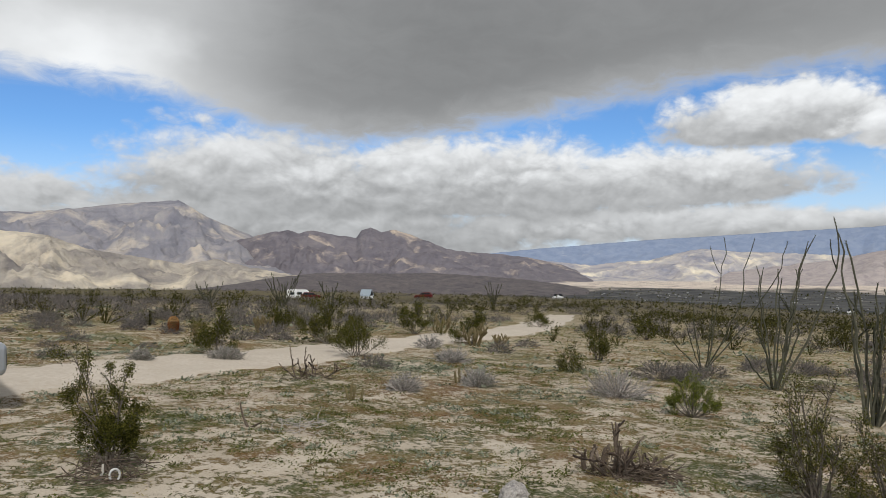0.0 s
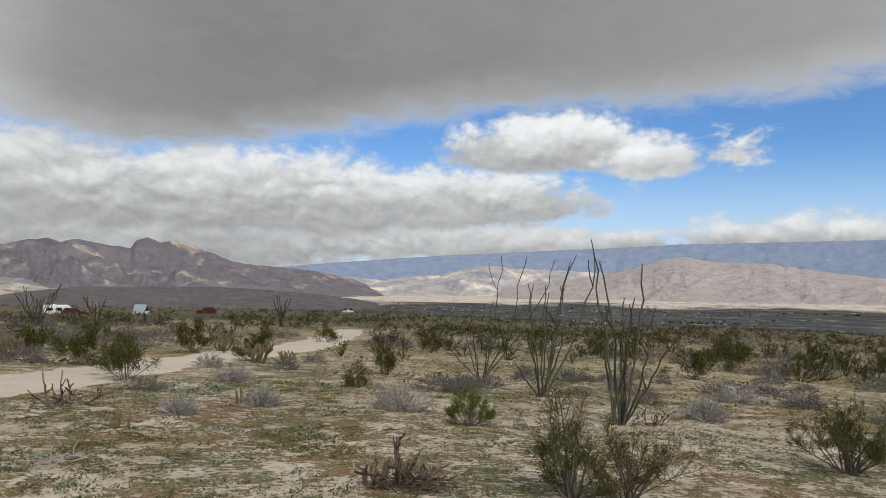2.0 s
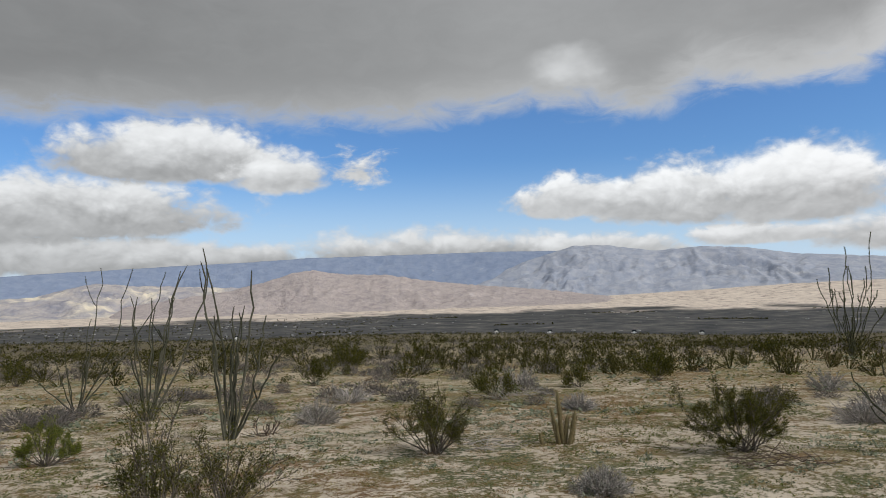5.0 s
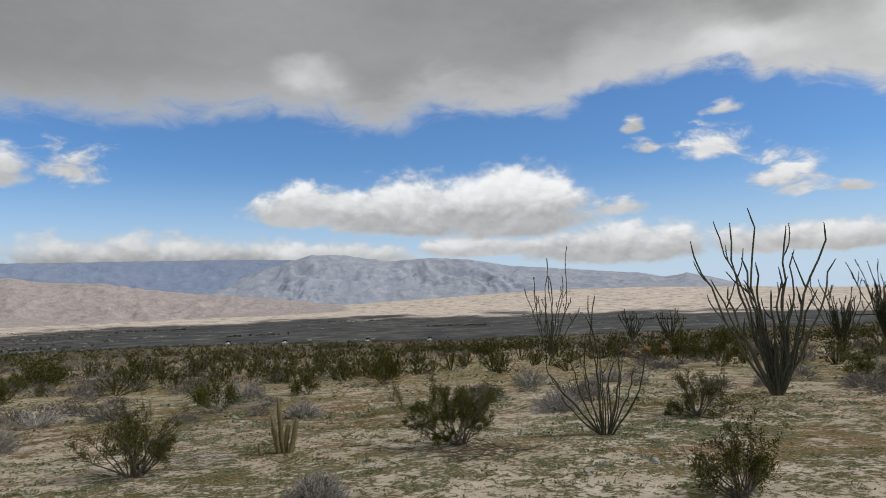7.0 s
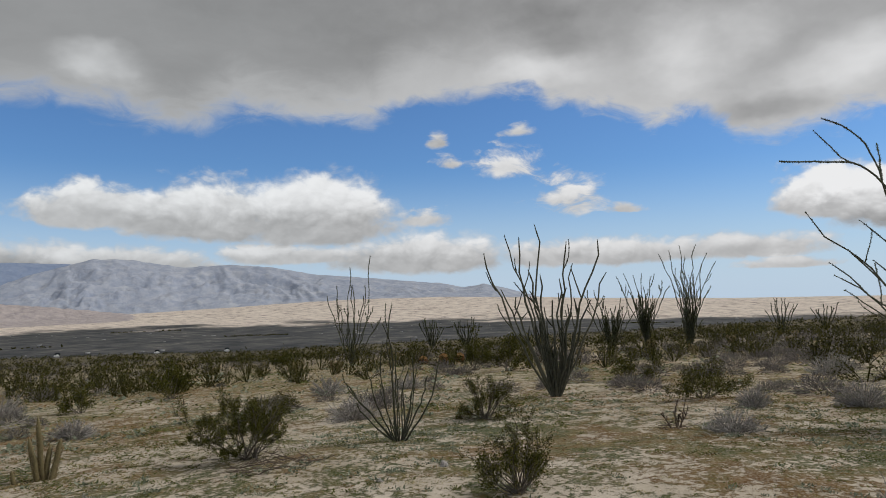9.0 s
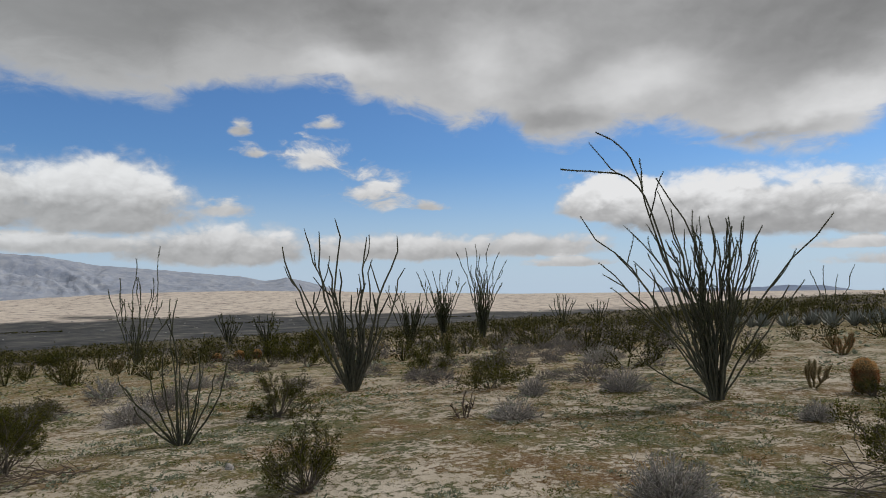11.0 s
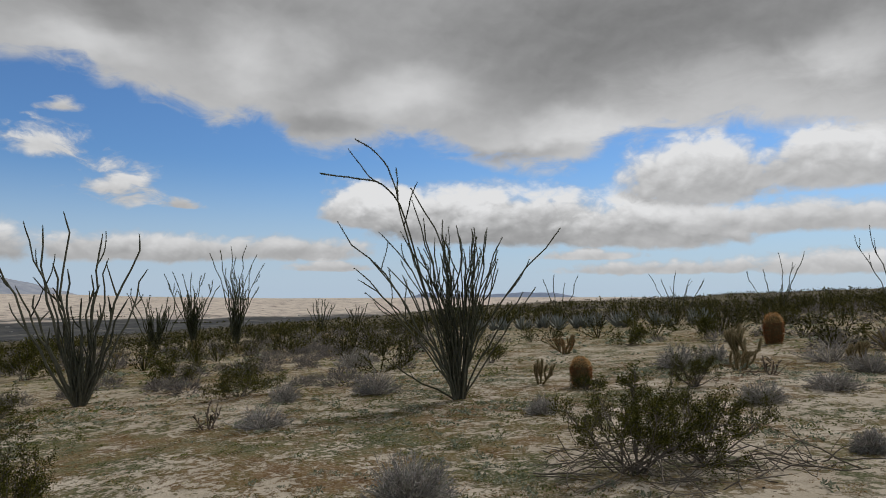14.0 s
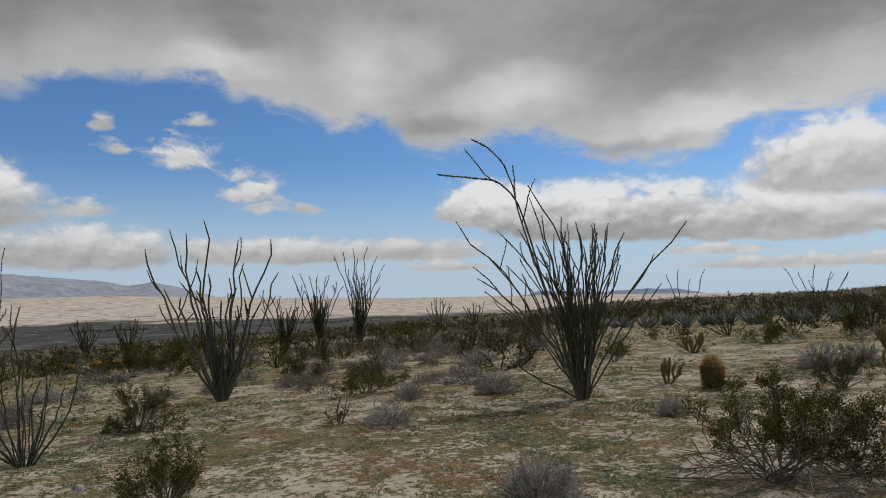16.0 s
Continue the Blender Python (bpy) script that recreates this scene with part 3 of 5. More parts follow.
CANE_LEAF = plant("ocotillo_leaf", (0.036, 0.045, 0.019), (0.080, 0.094, 0.040), (0.15, 0.16, 0.072), 0.7, thin=0.2)
DEAD_WOOD = plant("weathered_dead_wood", (0.045, 0.034, 0.028), (0.115, 0.088, 0.068), (0.23, 0.185, 0.145), 0.95, 16.0)
BLEACHED = plant("bleached_wood", (0.30, 0.27, 0.23), (0.45, 0.42, 0.37), (0.62, 0.59, 0.54), 0.9, 16.0)
CACTUS = plant("cactus_skin", (0.10, 0.082, 0.042), (0.165, 0.135, 0.068), (0.24, 0.20, 0.105), 0.8, 20.0)
SPINE_GOLD = plant("golden_spines", (0.17, 0.12, 0.06), (0.29, 0.215, 0.12), (0.46, 0.375, 0.235), 0.6, thin=0.4)
SPINE_CROWN = plant("golden_brown_spines", (0.32, 0.15, 0.05), (0.52, 0.30, 0.12), (0.72, 0.50, 0.25), 0.6, thin=0.4)
SPINE_RED = plant("rust_red_spines", (0.12, 0.040, 0.018), (0.26, 0.105, 0.042), (0.42, 0.20, 0.085), 0.6, thin=0.4)
AGAVE = plant("blue_grey_agave", (0.11, 0.12, 0.107), (0.185, 0.197, 0.175), (0.27, 0.282, 0.25), 0.7)
HERB_GREEN = plant("green_annual", (0.050, 0.062, 0.014), (0.108, 0.120, 0.030), (0.20, 0.20, 0.066), 0.8, 16.0, thin=0.3)
HERB_GREY = plant("silvery_green_annual", (0.13, 0.15, 0.10), (0.225, 0.25, 0.175), (0.34, 0.36, 0.27), 0.85, 16.0, thin=0.3)
HERB_RUST = plant("dry_rust_annual", (0.115, 0.062, 0.024), (0.22, 0.132, 0.052), (0.34, 0.23, 0.105), 0.9, 16.0, thin=0.3)
HERB_STRAW = plant("straw_annual", (0.22, 0.18, 0.08), (0.34, 0.28, 0.13), (0.45, 0.39, 0.21), 0.9, 16.0, thin=0.3)
BRUSH_GREEN = plant("far_brush_green", (0.019, 0.019, 0.005), (0.053, 0.051, 0.012), (0.115, 0.105, 0.028), 0.7, 0.5, thin=0.2)
BRUSH_GREY = plant("far_brush_grey", (0.105, 0.093, 0.085), (0.17, 0.152, 0.139), (0.26, 0.235, 0.215), 0.95, 0.5, thin=0.4)


# ---- shrubs ----
def bend(p, d, length, rng, steps=5, lift=0.0, wobble=0.12):
    """A wandering line of points that starts at p along d."""
    pts, step = [p], length / steps
    d = d.normalized()
    for _ in range(steps):
        d = (d + rand_dir(rng) * wobble + Vector((0, 0, lift))).normalized()
        pts.append(pts[-1] + d * step)
    return pts


def spot(pts, t):
    k = t * (len(pts) - 1)
    i = min(int(k), len(pts) - 2)
    return pts[i].lerp(pts[i + 1], k - i), (pts[i + 1] - pts[i]).normalized()


def creosote(x, y, h, w, seed, leaf=CREO_LEAF, label="olive green creosote bush with bare grey stems on sand", density=0.8, bare=0.4, stems=0, lean_most=72):
    """Thin crooked stems that fan out of one base and carry their leaves in clumps at the ends."""
    rng = random.Random(seed)
    r = math.hypot(x, y)
    size = max(0.0128, r * 0.00125) if r < 12 else r * 0.0016
    bush = thing("creosote_bush", x, y, label, "bush", "desert shrubs", turn=rng.uniform(0, 360))
    count = stems or (22 if r < 12 else 14)
    w, total = w * (1.0 if r < 12 else 1.12), density * (3.3 if r < 12 else 4.2) * h * w / (size * size)
    for i in range(count):
        lean = radians(8 + (lean_most - 8) * rng.random() ** 0.75) if i > 1 else radians(rng.uniform(0, 15))
        turn = 2 * math.pi * (i * 0.618 + rng.uniform(-0.12, 0.12))
        reach = rng.uniform(0.62, 1.06) / math.sqrt((math.sin(lean) / (0.62 * w)) ** 2 + (math.cos(lean) / h) ** 2)
        d = Vector((math.sin(lean) * math.cos(turn), math.sin(lean) * math.sin(turn), math.cos(lean)))
        foot = Vector((rng.uniform(-1, 1), rng.uniform(-1, 1), 0)) * 0.06 * w
        wood, green = Geo(), Geo()
        main = bend(foot, d, reach, rng, 7, 0.035, 0.17)
        thick = 0.0035 + 0.0085 * h * rng.uniform(0.6, 1.2)
        wood.tube(main, [thick * (1 - 0.78 * k / 7) for k in range(8)], 5 if r < 12 else 3)
        ends = [(main, 0.7)]
        for _ in range(rng.randint(6, 9)):
            p, q = spot(main, rng.uniform(bare, 0.95))
            side = (q + rand_dir(rng) * 0.85 + Vector((0, 0, 0.18))).normalized()
            line = bend(p, side, reach * rng.uniform(0.16, 0.34), rng, 4, 0.05, 0.24)
            wood.tube(line, [thick * 0.40 * (1 - 0.6 * k / 4) for k in range(5)], 3, cap=False)
            ends.append((line, 0.45))
            if r < 14:
                p, q = spot(line, rng.uniform(0.3, 0.8))
                fork = bend(p, (q + rand_dir(rng)).normalized(), reach * rng.uniform(0.10, 0.2), rng, 3, 0.05, 0.24)
                wood.tube(fork, [thick * 0.24] * 4, 3, cap=False)
                ends.append((fork, 0.4))
        # a few dead lower twigs
        for _ in range(2 if r < 12 else 0):
            p, q = spot(main, rng.uniform(0.08, 0.45))
            line = bend(p, (q * 0.5 + rand_dir(rng)).normalized(), reach * rng.uniform(0.15, 0.3), rng, 4, -0.03, 0.3)
            wood.tube(line, [thick * 0.34 * (1 - 0.6 * k / 4) for k in range(5)], 3, cap=False)
        each = total / count / len(ends)
        for line, start in ends:
            clumps = rng.randint(1, 3)
            many = each * rng.choice((0.0, 0.2, 0.8, 1.4, 2.4)) / clumps
            for _ in range(clumps):
                here = rng.uniform(start, 1.0)
                puff = (0.010 + 0.012 * h + (0.028 if r > 12 else 0.0)) * rng.uniform(0.7, 1.4)
                for _ in range(max(3, int(many))):
                    c, q = spot(line, min(1.0, max(0.1, rng.gauss(here, 0.18))))
                    p = c + Vector((rng.gauss(0, puff), rng.gauss(0, puff), rng.gauss(0, puff * 1.15)))
                    p.z = max(p.z, 0.03)
                    out = (rand_dir(rng) + q * 0.5 + Vector((0, 0, 0.3))).normalized()
                    green.leaf(p, out, out.cross(rand_dir(rng)).normalized(), size * rng.uniform(0.9, 1.7), size * rng.uniform(0.55, 0.9))
        branch = part("branch", wood, CREO_WOOD, bush)
        part("foliage", green, leaf, branch, "small olive leaves")
    return bush


def bursage(x, y, h, w, seed, label="low rounded grey bursage shrub of dry twigs", leafy=0.5):
    rng = random.Random(seed)
    r = math.hypot(x, y)
    size = max(0.012, r * 0.0012)
    bush = thing("bursage_shrub", x, y, label, "shrub", "grey shrubs", turn=rng.uniform(0, 360))
    count = 300 if r < 9 else 170 if r < 14 else 100
    sides = 6
    for k in range(sides):
        twig, green = Geo(), Geo()
        for _ in range(count // sides):
            turn = 2 * math.pi * (k + rng.random()) / sides
            lean = math.acos(rng.uniform(0.05, 1.0))
            d = Vector((math.sin(lean) * math.cos(turn), math.sin(lean) * math.sin(turn), math.cos(lean)))
            reach = 1.0 / math.sqrt((math.sin(lean) / (0.55 * w)) ** 2 + (math.cos(lean) / h) ** 2) * rng.uniform(0.6, 1.08)
            foot = Vector((d.x * 0.1 * w, d.y * 0.1 * w, 0))
            line = bend(foot, d, reach, rng, 4, 0.02, 0.22)
            thick = max(0.0032, r * 0.00036)
            twig.tube(line, [thick * 1.6, thick * 1.3, thick, thick, thick * 0.6], 3, cap=False)
            for _ in range(4):
                p, q = spot(line, rng.uniform(0.35, 0.98))
                fork = bend(p, (q + rand_dir(rng) * 0.9).normalized(), reach * rng.uniform(0.12, 0.3), rng, 2, 0.0, 0.2)
                twig.tube(fork, [thick * 0.8, thick * 0.7, thick * 0.5], 3, cap=False)
            for _ in range(int(7 * leafy)):
                p, q = spot(line, rng.uniform(0.5, 1.0))
                out = (rand_dir(rng) + q).normalized()
                green.leaf(p + rand_dir(rng) * size, out, out.cross(rand_dir(rng)).normalized(), size * 2.0, size * 1.1)
        branch = part("twig_tangle", twig, GREY_TWIG, bush)
        if green.v:
            part("foliage", green, GREY_LEAF, branch, "tiny grey-green leaves")
    return bush


def cane(plant_ob, tip, rng, thick, leafy, width, via=(), vase=True, forks=0.45):
    """One wand of an ocotillo, from the crown to its tip, kinked towards the end, with side shoots here and there."""
    geo = Geo()
    flat = Vector((tip.x, tip.y, 0))
    foot = flat.normalized() * rng.uniform(0.01, 0.05 + 0.012 * tip.z) if flat.length > 0.01 else Vector((0, 0, 0))
    n, size = 20, tip.length
    s1, s2 = rand_dir(rng, 0.8), rand_dir(rng, 0.8)
    fan_out = rng.uniform(0.95, 1.45) if vase else 1.0 / rng.uniform(1.15, 1.75)
    f1, f2, ph = rng.uniform(3, 6), rng.uniform(8, 13), rng.uniform(0, 6)
    stray, step = [Vector((0, 0, 0))], Vector((0, 0, 0))
    for k in range(n):
        if k % 2 == 0:
            step = step * 0.2 + rand_dir(rng, 0.6) * size * (0.004 + 0.012 * k / n)
        stray.append(stray[-1] + step)
    stray = [v - stray[-1] * (i / n) for i, v in enumerate(stray)]
    if via:
        bow = along([foot] + list(via) + [tip], 8)
        ticks = np.linspace(0, 1, len(bow))

    def way(t):
        if via:
            p = Vector([float(np.interp(t, ticks, bow[:, k])) for k in range(3)])
            return p + stray[round(t * n)] * 0.45
        out = 1 - (1 - t) ** fan_out if vase else t ** (1.0 / fan_out)
        p = foot * (1 - out) + flat * out + Vector((0, 0, tip.z * t ** 1.04))
        return p + stray[round(t * n)] + (s1 * math.sin(f1 * t + ph) * 0.030 + s2 * math.sin(f2 * t + ph) * 0.012) * size * t * (1.15 - t)
    lines = [([way(i / n) for i in range(n + 1)], thick)]
    for chance in (forks, forks * 0.5):
        if rng.random() < chance and size > 1.0:
            t0 = rng.uniform(0.45, 0.85)
            p, q = spot(lines[0][0], t0)
            shoot = bend(p, (q + rand_dir(rng, 0.6) * 0.8).normalized(), size * rng.uniform(0.09, 0.26), rng, 7, 0.12, 0.16)
            lines.append((shoot, thick * (1 - 0.66 * t0)))
    for pts, base in lines:
        m = len(pts) - 1
        geo.tube(pts, [base * (1.0 - 0.52 * i / m) * (0.45 if i == m else 1.0) for i in range(m + 1)], 5, 0)
        length = sum((pts[i + 1] - pts[i]).length for i in range(m))
        for _ in range(int(leafy * 1.6 * length)):
            p, q = spot(pts, rng.uniform(0.03, 1.0) ** 0.8)
            out = (q.cross(rand_dir(rng)).normalized() + q * rng.uniform(0.4, 1.1)).normalized()
            geo.leaf(p, out, q.cross(out).normalized(), width * rng.uniform(0.6, 1.2), width * rng.uniform(0.35, 0.6), 1)
    return part("cane", geo, [CANE_BARK, CANE_LEAF], plant_ob)


def ocotillo(x, y, tips, seed, label, extra=0, thick=0.017, leafy=75, spread=0.5, vase=True, forks=0.45, fill=(0.32, 0.76), girth=1.0):
    """tips: (metres across the line of sight, metres up) of its main wands; extra shorter ones fill the crown."""
    rng = random.Random(seed)
    ob = thing("ocotillo", x, y, label, "ocotillo", "ocotillos", sink=0.03)
    r = math.hypot(x, y)
    width = max(0.026, r * 0.0018)
    thick = max(thick, r * 0.0006)
    across = Vector((y / r, -x / r, 0))
    away = Vector((x / r, y / r, 0))
    top = max(tip[1] for tip in tips)
    for u, h, *via in tips:
        cane(ob, across * u + away * rng.uniform(-0.35, 0.35) * (abs(u) + 0.25 * h * spread) + Vector((0, 0, h)), rng, thick * rng.uniform(0.8, 1.15), leafy, width,
             [across * a + Vector((0, 0, b)) for a, b in via], vase, forks)
    wide = sorted(abs(tip[0]) for tip in tips)[-3]
    for _ in range(extra):
        a = rng.uniform(0, 2 * math.pi)
        h = top * rng.uniform(*fill)
        reach = girth * wide * rng.uniform(0.2, 0.85) * h / top * 1.3
        cane(ob, Vector((math.cos(a), math.sin(a), 0)) * reach + Vector((0, 0, h)), rng, thick * rng.uniform(0.6, 0.95), leafy, width, (), vase, forks)
    return ob


def fan(rng, count, h, w):
    """Tips for an ocotillo that is seen only as a spray of wands."""
    return [((k / (count - 1) - 0.5) * w * rng.uniform(0.8, 1.1), h * rng.uniform(0.62, 1.0)) for k in range(count)]


# wands of the near ocotillos: metres across the line of sight, metres up
O1_AT, O1_TIPS = (5.95, 15.80), [(0.48, 3.07), (1.13, 3.07), (1.87, 3.01), (-0.36, 1.26), (-0.69, 0.74), (0.74, 1.26), (0.29, 1.26)]
O2_AT, O2_TIPS = (6.12, 12.73), [(0.08, 2.27), (0.59, 2.78), (0.72, 2.89), (0.99, 3.2), (0.48, 2.27), (-0.29, 1.26), (0.27, 1.6), (0.44, 1.37), (-0.51, 0.69)]
O3_AT, O3_TIPS = (5.81, 9.35), [(-0.36, 2.66), (-0.27, 2.54), (0.36, 2.5), (0.24, 1.99), (-0.14, 1.86), (0.56, 1.82), (0.79, 1.32), (0.05, 1.65), (0.14, 1.31)]
O4_AT, O4_TIPS = (9.84, 1.35), [(-0.06, 1.82), (-0.15, 1.83), (-0.73, 0.91), (-0.66, 0.82), (-0.41, 1.04), (-0.2, 1.32), (0.18, 1.17), (0.54, 1.1), (0.38, 0.89), (0.14, 0.97), (-0.56, 0.49)]
O5_AT, O5_TIPS = (35.62, 7.60), [(1.01, 5.61), (-0.06, 5.0), (-0.75, 4.08), (-1.21, 3.55), (0.59, 3.53), (1.5, 2.44), (-0.22, 3.0), (1.11, 2.98)]
O6_AT, O6_TIPS = (14.62, -1.05), [(-1.33, 2.89), (-0.93, 3.26), (-0.65, 3.22), (-0.33, 3.44), (0.3, 3.1), (0.94, 3.12), (1.08, 2.47), (-0.47, 2.55), (-0.24, 2.45), (0.42, 2.65), (0.15, 2.35), (-1.03, 2.16), (-0.72, 2.0), (0.76, 1.91), (0.0, 1.93), (0.5, 1.75)]
O7_AT, O7_TIPS = (31.60, -8.19), [(-1.16, 4.22), (-0.72, 4.34), (-0.27, 4.54), (0.4, 4.59), (0.84, 4.19), (1.17, 3.8), (-0.07, 4.07), (-0.47, 3.56), (0.57, 3.55), (0.23, 3.29), (0.95, 2.76)]
O8_AT, O8_TIPS = (39.62, -7.96), [(-1.47, 3.9), (-1.08, 4.02), (-0.59, 3.95), (-0.11, 4.01), (0.38, 3.87), (0.92, 3.61), (1.34, 3.28), (-0.77, 2.98), (0.21, 3.13)]
O9_AT, O9_TIPS = (9.43, -5.67), [(-2.2, 3.5, (-0.42, 1.45), (-0.86, 2.88), (-1.35, 3.3)), (-1.49, 3.78, (-0.45, 1.5), (-0.84, 2.75), (-1.05, 3.42)), (-0.73, 3.18), (-0.7, 2.94), (-1.73, 2.6), (-1.56, 1.96), (-1.53, 1.79), (-1.41, 1.59), (-1.13, 2.44), (-0.86, 2.51), (-0.51, 2.66), (-0.23, 2.67), (-0.03, 2.6), (0.19, 2.54), (0.41, 2.49), (0.65, 2.41), (0.26, 2.23), (0.07, 2.23), (1.47, 2.52), (1.11, 1.67), (0.57, 2.07), (-0.35, 2.39), (-0.59, 2.24), (-0.2, 2.23), (-1.29, 2.09), (-1.06, 1.97), (-0.83, 1.85), (0.95, 1.6), (-0.92, 0.54)]
OCO = "ocotillo with long grey-green thorny leafy wands"
ocotillo(O1_AT[0], O1_AT[1], O1_TIPS, 11, "slender ocotillo with three long bare wands", 4, 0.015)
ocotillo(O2_AT[0], O2_AT[1], O2_TIPS, 12, "upright ocotillo with dense leafy wands beside creosote", 4, 0.020, 130)
ocotillo(O3_AT[0], O3_AT[1], O3_TIPS, 13, "upright ocotillo with two tall leafy wands", 4, 0.021, 130)
ocotillo(O4_AT[0], O4_AT[1], O4_TIPS, 14, "small open ocotillo with a forked tall wand", 8, 0.0125)
ocotillo(O5_AT[0], O5_AT[1], O5_TIPS, 15, "thin twiggy ocotillo standing in brush", 8)
ocotillo(O6_AT[0], O6_AT[1], O6_TIPS, 16, "broad vase-shaped ocotillo with thick leafy wands", 22, 0.029, 110, 0.5, True, 0.95, (0.24, 0.55), 0.8)
ocotillo(O7_AT[0], O7_AT[1], O7_TIPS, 17, OCO, 30, 0.019, 60, 0.5, False, 0.6)
ocotillo(O8_AT[0], O8_AT[1], O8_TIPS, 18, "dense bushy ocotillo with many fine wands", 44, 0.019, 60, 0.5, False, 0.6)
ocotillo(41.0, -6.3, fan(random.Random(5), 11, 3.4, 3.0), 19, "dense bushy ocotillo with many fine wands", 24)
ocotillo(O9_AT[0], O9_AT[1], O9_TIPS, 20, "very tall many-wanded ocotillo with arching upper wands", 46, 0.0165, 130, 0.5, False, 0.75, (0.25, 0.72), 0.72)
FAR_OCO = [(39.5, -33.6, 3.3, 2.6, 4), (21.0, -24.2, 2.5, 2.4, 5), (20.5, -30.8, 3.0, 2.6, 5), (10.6, -21.5, 3.6, 2.8, 6), (90.0, 9.0, 4.0, 3.3, 12), (88.0, 4.4, 4.1, 3.4, 12),
           (-10.3, 44.2, 2.4, 2.6, 12), (-15.0, 44.0, 1.6, 1.9, 9), (-8.2, 50.0, 2.0, 1.6, 8), (62.0, -24.0, 3.2, 2.6, 9), (74.0, -33.0, 3.0, 2.6, 8), (5.5, 75.0, 2.6, 2.0, 7)]
for k, (fx, fy, fh, fw, fn) in enumerate(FAR_OCO):
    ocotillo(fx, fy, fan(random.Random(60 + k), fn, fh, fw), 60 + k, "ocotillo on the brushy slope, a spray of thin wands", fn // 3, leafy=30)

BUSHES = [(-4.68, 14.12, 0.98, 1.25), (-1.9, 15.08, 0.80, 1.45), (-3.06, 18.3, 1.18, 1.5), (-0.95, 23.55, 1.05, 1.65), (-5.04, 20.89, 0.94, 1.03), (2.61, 14.08, 0.58, 0.55),
          (3.83, 16.9, 0.67, 1.04), (8.02, 27.07, 0.93, 1.11), (4.63, 32.93, 0.81, 1.22), (12.73, 9.81, 0.79, 1.34), (17.01, 20.43, 1.3, 1.61), (13.11, 17.08, 0.8, 1.26),
          (11.68, 0.27, 0.78, 1.0), (18.83, 8.88, 1.2, 1.31), (16.4, 9.91, 0.71, 1.18), (30.64, 9.52, 0.95, 1.58)]
BUSHES_EAST = [(19.54, 23.21, 1.2, 2.1), (26.92, 26.61, 1.1, 1.66), (24.95, 0.97, 1.25, 1.68), (23.5, -0.23, 1.2, 1.64), (12.9, -3.42, 0.76, 1.07), (17.31, -3.02, 0.85, 1.09),
               (13.84, -13.81, 0.62, 1.04), (7.42, -8.36, 0.52, 0.76), (13.7, -9.25, 0.49, 0.71), (13.27, -16.13, 0.69, 1.24)]
for k, (bx, by, bh, bw) in enumerate(BUSHES + BUSHES_EAST):
    creosote(bx, by, bh, bw, 100 + k)
creosote(-2.61, 5.42, 1.04, 0.62, 90, density=1.5, bare=0.18, stems=9, lean_most=34, label="tall narrow creosote bush rising from dead sticks")
BRIGHT_AT = (3.37, 9.35)
creosote(BRIGHT_AT[0], BRIGHT_AT[1], 0.56, 0.62, 91, CREO_BRIGHT, "bright green shrub on bare crooked stems", 1.7, 0.62)
creosote(3.02, 5.59, 1.02, 0.90, 92, label="large creosote bush with pale stems, beside ocotillos", density=0.5)
creosote(3.45, 5.35, 0.86, 0.80, 93, label="large creosote bush with pale stems, beside ocotillos", density=0.45)
creosote(6.79, 6.1, 0.86, 1.12, 94, label="vase-shaped creosote bush with a dark woody base", density=0.8, stems=26, lean_most=54)
creosote(8.94, 3.02, 0.80, 1.75, 95, label="spreading creosote bush with dark green clumps", density=1.1)
creosote(6.83, -0.12, 0.62, 0.86, 96, label="small airy creosote bush in the open sand", density=0.9)
creosote(4.72, -4.22, 0.72, 1.5, 97, stems=18, density=0.7, bare=0.45, lean_most=80, label="creosote bush with tangled dead branches at its foot")
creosote(4.55, -4.79, 0.62, 1.35, 98, stems=17, density=0.7, bare=0.45, lean_most=80, label="creosote bush with tangled dead branches at its foot")

SHRUBS = [(-4.2, 13.34, 0.3, 0.66), (-0.59, 10.46, 0.32, 0.58), (2.76, 10.99, 0.47, 1.08), (0.58, 11.51, 0.38, 0.57), (0.2, 14.9, 0.39, 0.73), (-0.36, 18.18, 0.37, 0.75), (7.82, 9.9, 0.44, 0.76),
          (10.36, 12.12, 0.5, 0.98), (12.54, 2.55, 0.36, 0.85), (17.85, 4.3, 0.57, 0.88), (11.9, 7.15, 0.39, 0.65), (18.21, 2.39, 0.45, 0.87), (6.08, 3.34, 0.25, 0.47), (16.04, 11.69, 0.56, 1.13)]
SHRUBS_EAST = [(11.16, -5.15, 0.4, 0.76), (16.5, -7.18, 0.44, 0.98), (9.47, -2.77, 0.28, 0.67), (11.47, -3.73, 0.34, 0.47), (5.37, -2.66, 0.37, 0.6), (7.28, -5.46, 0.25, 0.35), (9.2, -10.13, 0.47, 0.72),
               (9.24, -11.14, 0.39, 0.65), (7.7, -12.28, 0.42, 0.91), (6.26, -10.83, 0.33, 0.7), (5.93, -7.69, 0.29, 0.55), (5.75, -8.93, 0.23, 0.71), (3.87, -6.08, 0.21, 0.3), (-5.44, 12.41, 0.25, 0.41), (0.14, 15.12, 0.3, 0.73)]
for k, (bx, by, bh, bw) in enumerate(SHRUBS + SHRUBS_EAST):
    bursage(bx, by, bh, bw, 200 + k, leafy=0.7 if k % 3 else 1.2)


